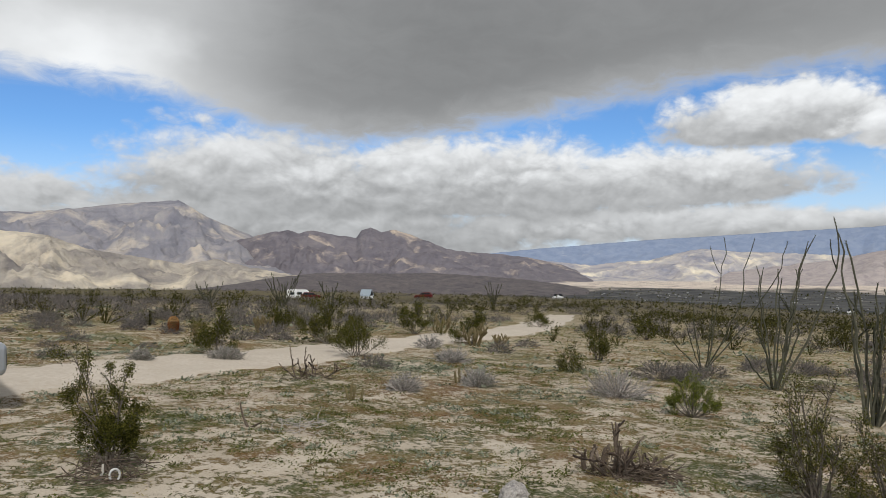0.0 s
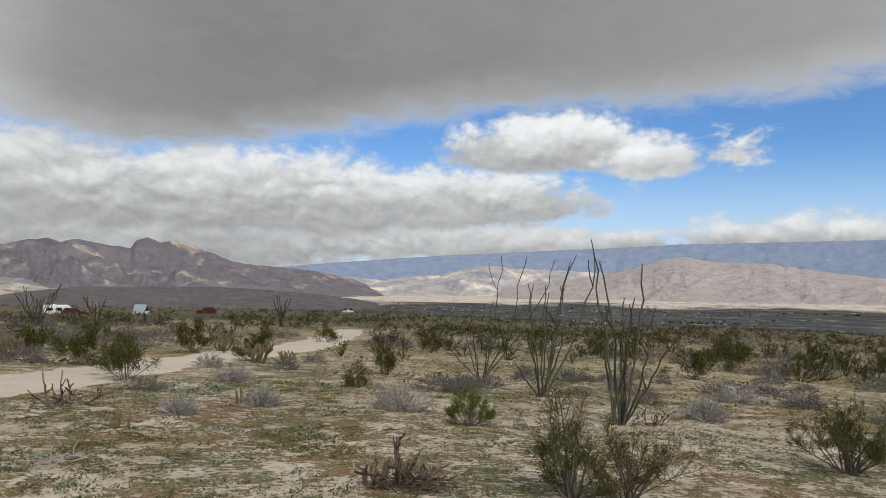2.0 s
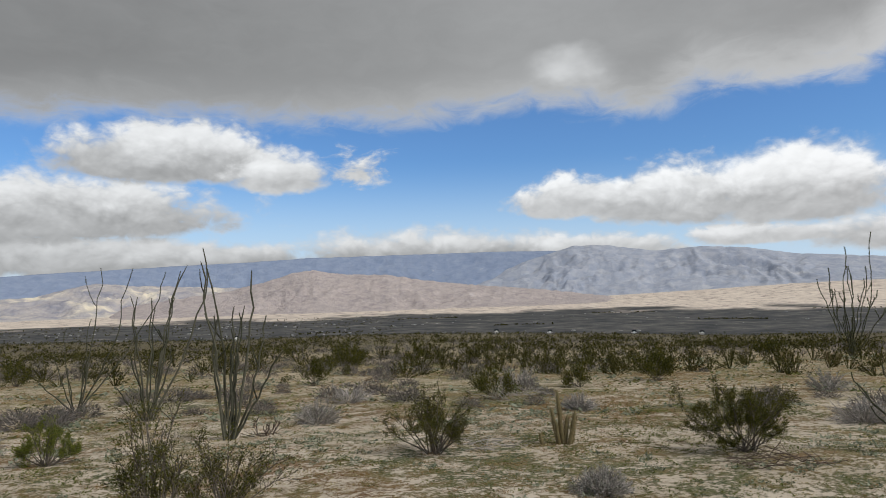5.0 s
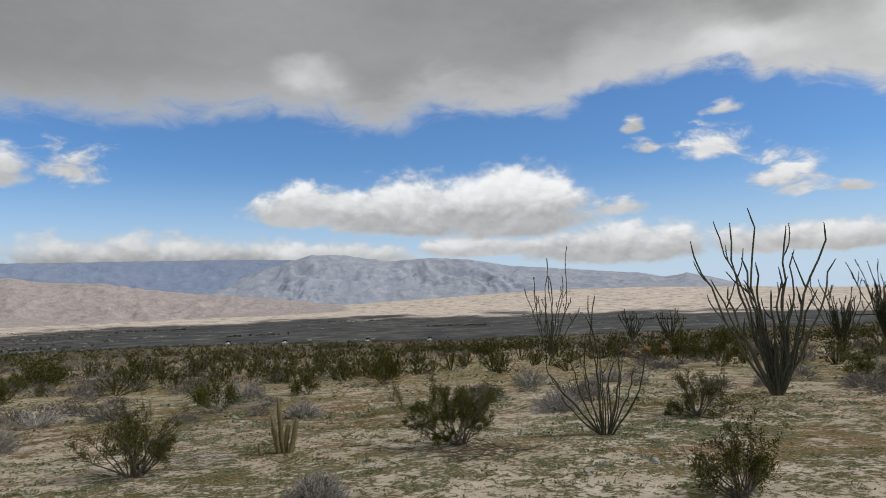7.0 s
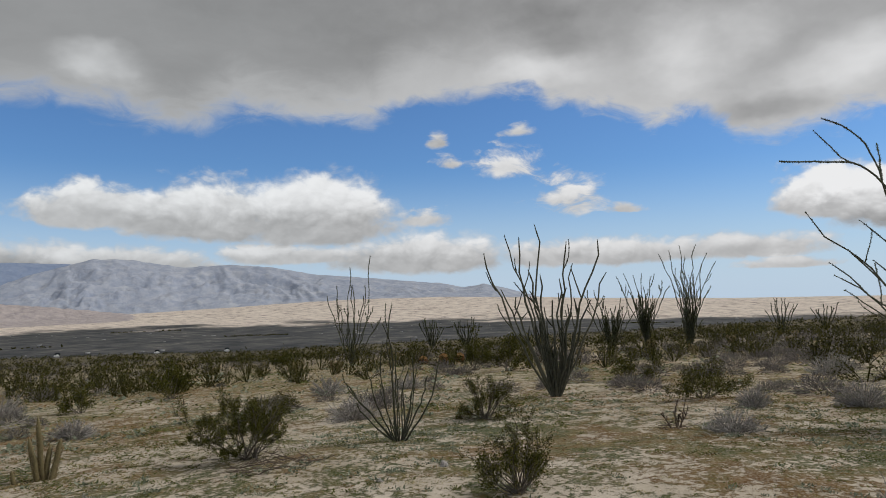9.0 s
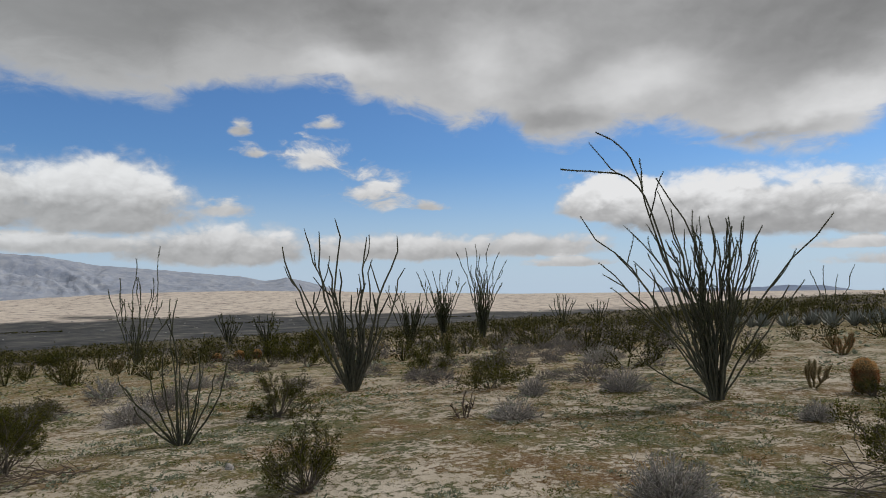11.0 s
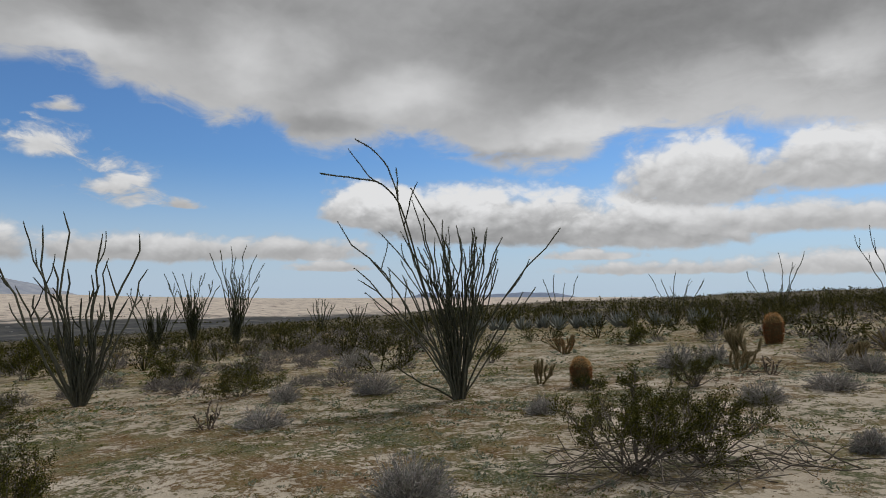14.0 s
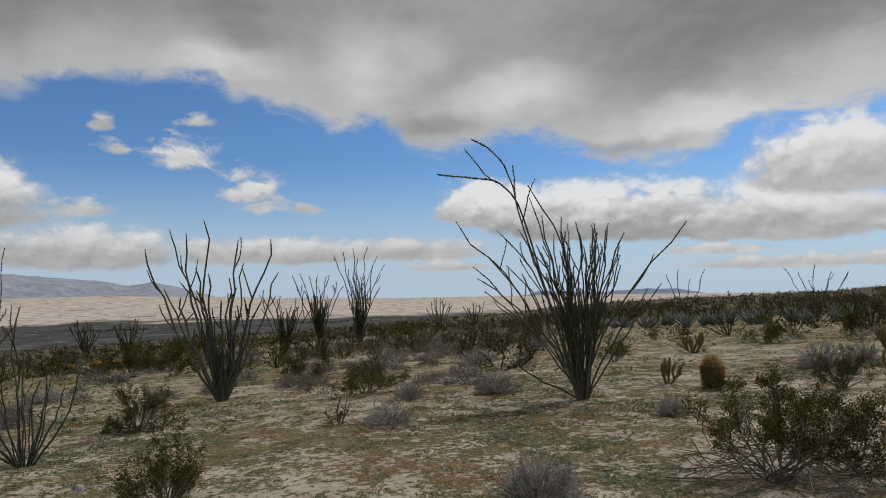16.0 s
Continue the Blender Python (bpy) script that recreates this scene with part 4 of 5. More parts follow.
# ---- cacti ----
def stem_cactus(x, y, stems, seed, label, spines=SPINE_GOLD, skin=CACTUS, name="cholla_cactus"):
    """stems: (across, height, lean in degrees, thickness)."""
    rng = random.Random(seed)
    ob = thing(name, x, y, label, "cactus", "cacti")
    r = math.hypot(x, y)
    a = Vector((y / r, -x / r, 0))
    for u, h, lean, thick in stems:
        thick *= 0.85
        body, prick = Geo(), Geo()
        d = (Vector((0, 0, 1)) + a * math.tan(radians(lean)) + Vector((rng.uniform(-0.1, 0.1), rng.uniform(-0.1, 0.1), 0))).normalized()
        line = bend(a * u + Vector((rng.uniform(-0.04, 0.04), rng.uniform(-0.04, 0.04), 0)), d, h, rng, 8, 0.04, 0.05)
        ribs = 10
        rad = [thick * (0.75, 0.95, 1.0, 1.0, 1.0, 0.98, 0.92, 0.75, 0.25)[k] for k in range(9)]
        base = len(body.v)
        body.tube(line, rad, ribs)
        for k in range(base, len(body.v)):
            if k % 2:
                c = line[(k - base) // ribs]
                body.v[k] = c + (body.v[k] - c) * 0.82
        for _ in range(int(420 * h / 0.5)):
            t = rng.random()
            p, q = spot(line, t)
            out = q.cross(rand_dir(rng)).normalized()
            far = rad[min(int(t * 8), 8)]
            prick.leaf(p + out * far * 0.85, (out + rand_dir(rng) * 0.6 + q * 0.2).normalized(), q, thick * rng.uniform(0.5, 0.9), max(0.004, r * 0.0004))
        stem = part("stem", body, skin, ob, smooth=True)
        part("spine_coat", prick, spines, stem, "dense pale golden spines" if spines is SPINE_GOLD else "dark spines")
    return ob


def barrel(x, y, h, w, seed):
    rng = random.Random(seed)
    ob = thing("barrel_cactus", x, y, "stout barrel cactus covered in rust-red spines", "cactus", "barrel cacti")
    body, prick, crown = Geo(), Geo(), Geo()
    ribs = 44
    shape = [(0.60, 0.0), (0.74, 0.08), (0.86, 0.2), (0.95, 0.35), (1.0, 0.5), (0.99, 0.62), (0.94, 0.73), (0.84, 0.83), (0.70, 0.905), (0.52, 0.96), (0.3, 0.99), (0.12, 0.99)]
    for k, (q, z) in enumerate(shape):
        for j in range(ribs):
            t = 2 * math.pi * j / ribs
            rr = 0.40 * w * q * (1.0 if j % 2 else 0.84)
            body.v.append(Vector((rr * math.cos(t), rr * math.sin(t), z * h)))
    for k in range(len(shape) - 1):
        for j in range(ribs):
            q, j2 = k * ribs, (j + 1) % ribs
            body.f.append((q + j, q + j2, q + ribs + j2, q + ribs + j))
            body.m.append(0)
    body.f.append(tuple((len(shape) - 1) * ribs + j for j in range(ribs)))
    body.m.append(0)
    r = math.hypot(x, y)
    for j in range(1, ribs, 2):
        for z in np.linspace(0.04, 0.99, 17):
            q = float(np.interp(z, [s[1] for s in shape[:11]], [s[0] for s in shape[:11]]))
            t = 2 * math.pi * j / ribs
            out = Vector((math.cos(t), math.sin(t), max(0, z - 0.6) * 1.6)).normalized()
            p = Vector((0.40 * w * q * math.cos(t), 0.40 * w * q * math.sin(t), z * h))
            for _ in range(9):
                d = (out + rand_dir(rng) * 1.1).normalized()
                (crown if z > 0.72 else prick).leaf(p, d, d.cross(rand_dir(rng)).normalized(), w * rng.uniform(0.09, 0.17), max(0.005, r * 0.0005))
    part("body", body, CACTUS, ob, smooth=True)
    part("spine_coat", prick, SPINE_RED, ob, "curved rust-red spines")
    part("crown", crown, SPINE_CROWN, ob, "golden brown spines on the crown")
    return ob


def cholla(x, y, h, w, seed, label, joints=5, spines=SPINE_GOLD, deep=2):
    """A branching cholla: each main stem forks into short, densely spined joints."""
    rng = random.Random(seed)
    ob = thing("cholla_cactus", x, y, label, "cactus", "cacti", turn=rng.uniform(0, 360))
    r = math.hypot(x, y)
    for i in range(joints):
        turn, lean = 2 * math.pi * i / joints + rng.uniform(-0.4, 0.4), radians(rng.uniform(12, 50) if i else 5)
        d = Vector((math.sin(lean) * math.cos(turn), math.sin(lean) * math.sin(turn), math.cos(lean)))
        todo = [(Vector((0.08 * w * math.cos(turn), 0.08 * w * math.sin(turn), 0)), d, 0)]
        while todo:
            p, d, level = todo.pop()
            body, prick = Geo(), Geo()
            length = h * rng.uniform(0.26, 0.42) * (1.1 if level == 0 else 0.9)
            thick = 0.034 * h * rng.uniform(0.8, 1.1)
            line = bend(p, d, length, rng, 5, 0.05, 0.06)
            body.tube(line, [thick * q for q in (0.7, 1.0, 1.05, 1.0, 0.85, 0.3)], 8)
            for _ in range(int(170 if r < 16 else 80)):
                q, e = spot(line, rng.random())
                out = e.cross(rand_dir(rng)).normalized()
                prick.leaf(q + out * thick * 0.8, (out + rand_dir(rng) * 0.5).normalized(), e, thick * rng.uniform(0.6, 1.2), max(0.003, r * 0.0004))
            if level < deep:
                for _ in range(rng.randint(1, 3 if level == 0 else 2)):
                    q, e = spot(line, rng.uniform(0.6, 1.0))
                    todo.append((q, (e + rand_dir(rng) * 0.8 + Vector((0, 0, 0.35))).normalized(), level + 1))
            joint = part("joint", body, CACTUS, ob, smooth=True)
            part("spine_coat", prick, spines, joint, "dense pale golden spines")
    return ob


barrel(8.99, -7.64, 0.46, 0.36, 1)
creosote(8.62, -7.42, 0.22, 0.60, 89, density=0.35, label="low creosote bush in front of a barrel cactus")
barrel(10.46, -14.88, 0.70, 0.48, 2)
barrel(-7.58, 19.35, 0.44, 0.32, 6)
barrel(31.8, 2.6, 0.44, 0.44, 3)
barrel(32.3, 1.9, 0.42, 0.42, 4)
barrel(31.5, 3.5, 0.36, 0.42, 5)
stem_cactus(8.28, 5.19, [(-0.01, 0.74, 1, 0.036), (-0.07, 0.50, -10, 0.034), (0.06, 0.47, 6, 0.036), (0.11, 0.40, 10, 0.034), (-0.26, 0.17, -6, 0.028), (0.02, 0.40, 3, 0.038), (-0.03, 0.33, -4, 0.036)], 1, "clump of upright golden spiny cactus stems")
stem_cactus(-1.23, 9.45, [(0, 0.28, 0, 0.022), (-0.06, 0.2, -14, 0.02), (0.07, 0.19, 16, 0.02), (0.03, 0.22, 5, 0.02)], 2, "small clump of pale golden cactus stems")
stem_cactus(0.3, 11.75, [(0, 0.31, 0, 0.026), (-0.07, 0.24, -10, 0.024), (0.07, 0.2, 12, 0.022)], 3, "small clump of pale golden cactus stems")
cholla(8.8, -11.32, 0.80, 0.6, 4, "tall golden spiny cholla among grey shrubs", 6)
cholla(7.0, -11.9, 0.46, 0.7, 5, "low golden spiny cholla beside a grey shrub", 7)
cholla(9.7, -7.4, 0.46, 0.4, 6, "pale spiny cholla leaning beside a barrel cactus", 4)
cholla(0.92, 19.92, 0.75, 1.6, 7, "wide cholla cactus with pale golden joints", 9)
cholla(1.6, 19.7, 0.5, 0.9, 17, "wide cholla cactus with pale golden joints", 6)
cholla(-5.35, 20.2, 0.62, 0.8, 10, "pale golden cholla under a creosote bush", 7)
cholla(-0.1, 24.3, 0.75, 1.2, 11, "wide pale golden cholla beside dark creosote", 8)
cholla(7.6, -14.2, 0.55, 1.2, 12, "golden spiny cholla clump beside grey shrubs", 8)
cholla(8.1, -10.3, 0.42, 0.7, 13, "low spreading cholla below a barrel cactus", 6)
cholla(13.7, -11.45, 0.55, 0.8, 8, "reddish brown spiny cactus clump on sand", 8, SPINE_RED)
cholla(-6.6, 18.5, 0.55, 0.8, 9, "pale golden cholla behind the track", 6)
creosote(0.85, 20.5, 0.95, 1.3, 99, density=1.1, label="dark creosote bush growing through a cholla")


def dead_cholla(x, y, h, w, seed, label, count=9, litter=30, straight=0.0):
    """A dead, segmented cactus skeleton on a litter of fallen joints."""
    rng = random.Random(seed)
    ob = thing("dead_cholla", x, y, label, "dead plant", "dead plants")
    for i in range(count):
        geo = Geo()
        lean = radians(rng.uniform(0, 70) * (1 - straight))
        turn = rng.uniform(0, 2 * math.pi)
        d = Vector((math.sin(lean) * math.cos(turn), math.sin(lean) * math.sin(turn), math.cos(lean) + 0.1))
        line = bend(Vector((rng.gauss(0, 0.12) * w, rng.gauss(0, 0.12) * w, 0)), d, h * rng.uniform(0.45, 1.0) if i else h, rng, 10, 0.03, 0.16)
        thick = 0.021 * h ** 0.5 * rng.uniform(0.6, 1.0)
        geo.tube(line, [thick * (1.15 if k % 2 else 0.72) * (1 - 0.045 * k) for k in range(11)], 7)
        for _ in range(3):
            p, q = spot(line, rng.uniform(0.3, 0.9))
            arm = bend(p, (q * 0.4 + rand_dir(rng) + Vector((0, 0, 0.5))).normalized(), h * rng.uniform(0.12, 0.3), rng, 6, 0.06, 0.14)
            geo.tube(arm, [thick * (0.95 if k % 2 else 0.6) for k in range(7)], 6)
        for _ in range(60):
            p, q = spot(line, rng.random())
            out = q.cross(rand_dir(rng)).normalized()
            geo.leaf(p + out * thick * 0.8, (out + rand_dir(rng) * 0.5).normalized(), q, thick * 1.1, 0.006)
        part("dead_stem", geo, DEAD_WOOD, ob)
    if litter:
        sticks(ob, rng, litter, 0.45 * w, 0.10 * h, DEAD_WOOD)
    return ob


def sticks(ob, rng, count, reach, high, mat, length=0.35):
    for _ in range(count):
        geo = Geo()
        a, q = rng.uniform(0, 2 * math.pi), reach * math.sqrt(rng.random())
        p = Vector((q * math.cos(a), q * math.sin(a), 0.015 + high * rng.random() * (1 - q / reach)))
        d = rand_dir(rng, 0.8)
        line = bend(p - d * length * 0.3, d, length * rng.uniform(0.5, 1.2), rng, 4, 0.03, 0.38)
        line = [Vector((v.x, v.y, max(v.z, 0.008))) for v in line]
        thick = rng.uniform(0.0022, 0.0065)
        geo.tube(line, [thick, thick * 0.95, thick * 0.85, thick * 0.7, thick * 0.5], 4)
        part("stick", geo, mat, ob)


dead_cholla(-2.19, 11.17, 0.55, 0.95, 1, "dark brown dead cholla skeleton beside the track", 9, 50)
dead_cholla(1.55, 6.04, 0.52, 0.62, 2, "dark brown dead cholla standing in fallen joints", 14, 110)
stem_cactus(1.33, 6.1, [(0, 0.2, -6, 0.028), (0.06, 0.24, 4, 0.028), (0.12, 0.27, 8, 0.028), (-0.06, 0.17, -12, 0.026)], 21, "short brown drying cactus stems by dead cholla", SPINE_GOLD, DEAD_WOOD)
dead_cholla(6.36, 9.29, 0.30, 0.55, 3, "small brown drying cholla on sand", 7, 10)
dead_cholla(9.95, -2.25, 0.40, 0.55, 4, "weathered dead cholla stump with pale broken wood", 5, 26, 0.1)
dead_cholla(7.38, -9.86, 0.36, 0.60, 5, "dark toppled cholla with pale arms", 6, 30)
dead_cholla(13.0, 20.5, 0.45, 0.9, 6, "dark brown dead cholla among grey shrubs", 7, 10)


def brush_pile(x, y, w, h, seed, mat, label, count=60, length=0.4):
    ob = thing("brush_pile", x, y, label, "dead wood", "dead plants", sink=0.0)
    sticks(ob, random.Random(seed), count, w * 0.5, h, mat, length)
    return ob


brush_pile(-2.62, 5.36, 0.62, 0.16, 1, DEAD_WOOD, "heap of dry sticks under a creosote bush", 90, 0.3)
brush_pile(1.78, 5.92, 0.50, 0.14, 2, DEAD_WOOD, "heap of fallen brown cactus wood", 120, 0.26)
brush_pile(4.6, -4.45, 1.8, 0.26, 3, CREO_WOOD, "grey tangle of dead branches round a creosote", 130, 0.6)
brush_pile(4.05, -5.2, 1.0, 0.08, 4, CREO_WOOD, "grey fallen branches on sand", 30, 0.6)
brush_pile(8.3, 2.5, 0.9, 0.12, 5, DEAD_WOOD, "dry brown twigs below a creosote bush", 70, 0.35)
brush_pile(9.35, -2.55, 0.5, 0.05, 6, BLEACHED, "bleached cactus wood lying on sand", 12, 0.3)
brush_pile(12.9, 9.3, 1.5, 0.2, 7, GREY_TWIG, "grey fallen branches below a creosote bush", 60, 0.7)
brush_pile(7.6, 6.0, 0.8, 0.08, 8, GREY_TWIG, "thin dry twigs on sand", 24, 0.5)
brush_pile(-1.5, 7.3, 0.7, 0.05, 9, GREY_TWIG, "grey dry twigs on green annuals", 26, 0.3)


def snag(x, y, seed):
    rng = random.Random(seed)
    ob = thing("snag", x, y, "short forked dead stem sticking up from sand", "dead wood", "dead plants")
    geo = Geo()
    geo.tube(bend(Vector((0, 0, 0)), Vector((-0.5, 0, 0.9)), 0.3, rng, 5), [0.016, 0.014, 0.012, 0.01, 0.009, 0.006], 6)
    geo.tube(bend(Vector((0, 0, 0)), Vector((0.8, 0, 0.5)), 0.16, rng, 4), [0.013, 0.011, 0.01, 0.008, 0.006], 6)
    part("dead_stem", geo, DEAD_WOOD, ob)


snag(-2.03, 7.22, 3)


def agave(x, y, h, seed):
    rng = random.Random(seed)
    ob = thing("agave", x, y, "blue-grey agave rosette with stiff pointed leaves", "agave", "agave colony", turn=rng.uniform(0, 360))
    for i in range(16):
        geo = Geo()
        a, lean = i * 2.4, radians(10 + 60 * (i / 16) + rng.uniform(-6, 6))
        d = Vector((math.sin(lean) * math.cos(a), math.sin(lean) * math.sin(a), math.cos(lean)))
        s = d.cross(Vector((0, 0, 1))).normalized()
        n = s.cross(d)
        L, W = h * rng.uniform(0.85, 1.15), h * 0.13
        for t, q in ((0, 0.7), (0.35, 1.0), (0.7, 0.6), (1.0, 0.04)):
            c = d * (L * t) + Vector((0, 0, 0.10 * L * t * t))
            geo.v += [c - s * W * q + n * W * 0.5 * q, c - n * W * 0.3 * q, c + s * W * q + n * W * 0.5 * q]
        for k in range(3):
            geo.f += [(3 * k, 3 * k + 1, 3 * k + 4, 3 * k + 3), (3 * k + 1, 3 * k + 2, 3 * k + 5, 3 * k + 4), (3 * k + 2, 3 * k, 3 * k + 3, 3 * k + 5)]
            geo.m += [0, 0, 0]
        part("leaf", geo, AGAVE, ob)
    return ob


first_agave = agave(24.2, -20.3, 0.55, 1)
rng = random.Random(77)
for k in range(34):
    t = k / 33
    ax, ay = 29.5 - 11.5 * t + rng.uniform(-0.5, 0.5), -19.0 - 3.4 * t + rng.uniform(-0.9, 0.9)
    s = rng.uniform(0.75, 1.15)
    copy_thing(first_agave, pose(ax, ay, ground(ax, ay) - 0.02, 0, 0, rng.uniform(0, 360)) @ Matrix.Diagonal((s, s, s, 1)))


first = cholla(40.0, 6.0, 0.85, 0.9, 31, "fuzzy pale golden cholla cactus among far brush", 5, deep=1)
rng = random.Random(5)
for k in range(26):
    a, q = radians(rng.uniform(-112, -62)), rng.uniform(26, 60)
    cx, cy = -q * math.sin(a), q * math.cos(a)
    s = rng.uniform(0.6, 1.1)
    copy_thing(first, pose(cx, cy, ground(cx, cy) - 0.02, 0, 0, rng.uniform(0, 360)) @ Matrix.Diagonal((s, s, s, 1)))

# ---- stones ----
STONE = material("speckled_granite", lambda n: n.mix(n.span(n.noise(object_place(n), 70.0, 3.0, 0.7), 0.45, 0.6), n.ramp(n.noise(object_place(n), 9.0, 5.0), [(0.3, (0.34, 0.32, 0.29)), (0.7, (0.55, 0.52, 0.48))]), (0.24, 0.22, 0.21)), 0.9,
                 lambda n: (n.noise(object_place(n), 22.0, 6.0, 0.65), 0.6, 0.03))


def stone(x, y, w, h, seed, label="rough speckled grey granite stone half sunk in sand"):
    bm = bmesh.new()
    bmesh.ops.create_icosphere(bm, subdivisions=4, radius=1.0)
    for v in bm.verts:
        n = noise.fractal(v.co * 1.1 + Vector((seed * 7.1, 0, 0)), 1.0, 2.0, 4)
        f = noise.fractal(v.co * 5.0 + Vector((seed * 3.3, 2, 0)), 1.0, 2.0, 4)
        c = v.co * (1.0 + 0.28 * n + 0.05 * f)
        v.co = Vector((c.x * w * 0.5, c.y * w * 0.42, c.z * h * 0.72 + h * 0.35))
    me = bpy.data.meshes.new("stone")
    bm.to_mesh(me)
    bm.free()
    me.materials.append(STONE)
    ob = new("stone", me)
    ob.matrix_world = pose(x, y, ground(x, y) - 0.02, 0, 0, seed * 77)
    return tagged(ob, label, "stone", "stones")


stone(0.54, 5.22, 0.27, 0.125, 1)
for k, (qx, qy, q) in enumerate([(0.33, 5.35, 0.06), (0.25, 5.3, 0.045), (0.39, 5.28, 0.04), (0.28, 5.42, 0.05), (0.2, 5.38, 0.03)]):
    stone(qx, qy, q, q * 0.6, 2 + k, "small grey pebble lying on sand")
stone(8.1, 0.62, 0.10, 0.07, 12, "small dark stone on sand")
stone(7.5, 1.2, 0.07, 0.05, 13, "small dark stone on sand")

# a bent white scrap by the heap of sticks
WHITE = material("white_plastic", lambda n: n.ramp(n.noise(object_place(n), 12.0, 3.0), [(0.3, (0.62, 0.61, 0.59)), (0.7, (0.80, 0.79, 0.77))]), 0.5)
scrap = Geo()
scrap.tube([Vector((0.035 * math.cos(t), 0.0, 0.05 + 0.05 * math.sin(t))) for t in np.linspace(-0.8, 3.9, 14)], [0.0085] * 14, 7)
ob = new("litter", scrap.mesh("litter", [WHITE], True))
ob.matrix_world = pose(-2.46, 5.18, ground(-2.46, 5.18) + 0.005, 12, 0, 25)
tagged(ob, "bent white plastic scrap leaning on dry sticks", "litter")
bone = Geo()
bone.tube([Vector((0, 0, 0.0)), Vector((0.01, 0, 0.06)), Vector((0.0, 0.01, 0.12))], [0.012, 0.010, 0.008], 6)
ob = new("bleached_stick", bone.mesh("bleached_stick", [BLEACHED]))
ob.matrix_world = pose(-2.58, 5.2, ground(-2.58, 5.2), 0, 8, 0)
tagged(ob, "short bleached stick standing in the heap", "dead wood")

# ---- vehicles and shelters ----
def paint(name, colour, rough=0.35, metal=0.0):
    m = material(name, lambda n: n.mix(n.span(n.noise(object_place(n), 3.0, 5.0), 0.45, 0.8, 0.0, 0.35), colour, tuple(0.6 * c + 0.12 for c in colour)), rough)
    m.node_tree.nodes["Principled BSDF"].inputs["Metallic"].default_value = metal
    return m


SILVER = paint("silver_car_paint", (0.45, 0.47, 0.49), 0.3, 0.5)
RED = paint("dull_red_paint", (0.10, 0.014, 0.012), 0.5)
TYRE = paint("black_rubber", (0.02, 0.02, 0.02), 0.85)
RIM = paint("grey_alloy", (0.35, 0.35, 0.36), 0.35, 0.8)
GLASS = paint("dark_window_glass", (0.02, 0.024, 0.028), 0.08)
TRIM = paint("black_plastic_trim", (0.025, 0.025, 0.027), 0.6)
LAMP = paint("clear_lamp_lens", (0.55, 0.57, 0.58), 0.15)
WHITE_PAINT = paint("white_coachwork", (0.74, 0.74, 0.72), 0.4)
BLUE_GREY = paint("grey_sheet_metal", (0.36, 0.42, 0.46), 0.45, 0.3)


def prism(geo, outline, width, slot=0, tuck=0.0):
    """An outline in x and z, drawn out along y; tuck draws the upper points in."""
    base, n = len(geo.v), len(outline)
    for s in (-0.5, 0.5):
        for px, pz, t in outline:
            geo.v.append(Vector((px, s * (width - 2 * tuck * t), pz)))
    geo.f.append(tuple(base + k for k in range(n)))
    geo.f.append(tuple(base + 2 * n - 1 - k for k in range(n)))
    geo.m += [slot, slot]
    for k in range(n):
        k2 = (k + 1) % n
        geo.f.append((base + k, base + n + k, base + n + k2, base + k2))
        geo.m.append(slot)


def soften(ob, width=0.03):
    mod = ob.modifiers.new("edge", "BEVEL")
    mod.width, mod.segments, mod.limit_method = width, 3, "ANGLE"


def wheel(car, x, y, z, radius):
    w = Geo()
    ring = [(0.62, -0.09), (0.9, -0.11), (1.0, -0.08), (1.0, 0.08), (0.9, 0.11), (0.62, 0.09)]
    seg = 28
    for k in range(seg):
        t = 2 * math.pi * k / seg
        for q, s in ring:
            w.v.append(Vector((radius * q * math.cos(t), s, radius * q * math.sin(t))))
    for k in range(seg):
        for j in range(len(ring)):
            a, b = k * 6 + j, k * 6 + (j + 1) % 6
            c, d = ((k + 1) % seg) * 6 + (j + 1) % 6, ((k + 1) % seg) * 6 + j
            w.f.append((a, b, c, d))
            w.m.append(0)
    holder = part("wheel", w, TYRE, car, "black tyre on an alloy rim", True)
    holder.location = (x, y, z)
    rim = Geo()
    rim.tube([Vector((0, -0.06, 0)), Vector((0, 0.06, 0))], [radius * 0.2] * 2, 14)
    for k in range(5):
        t = 2 * math.pi * k / 5
        d = Vector((math.cos(t), 0, math.sin(t)))
        rim.tube([d * radius * 0.15, d * radius * 0.64], [radius * 0.09, radius * 0.07], 6)
    part("rim", rim, RIM, holder)


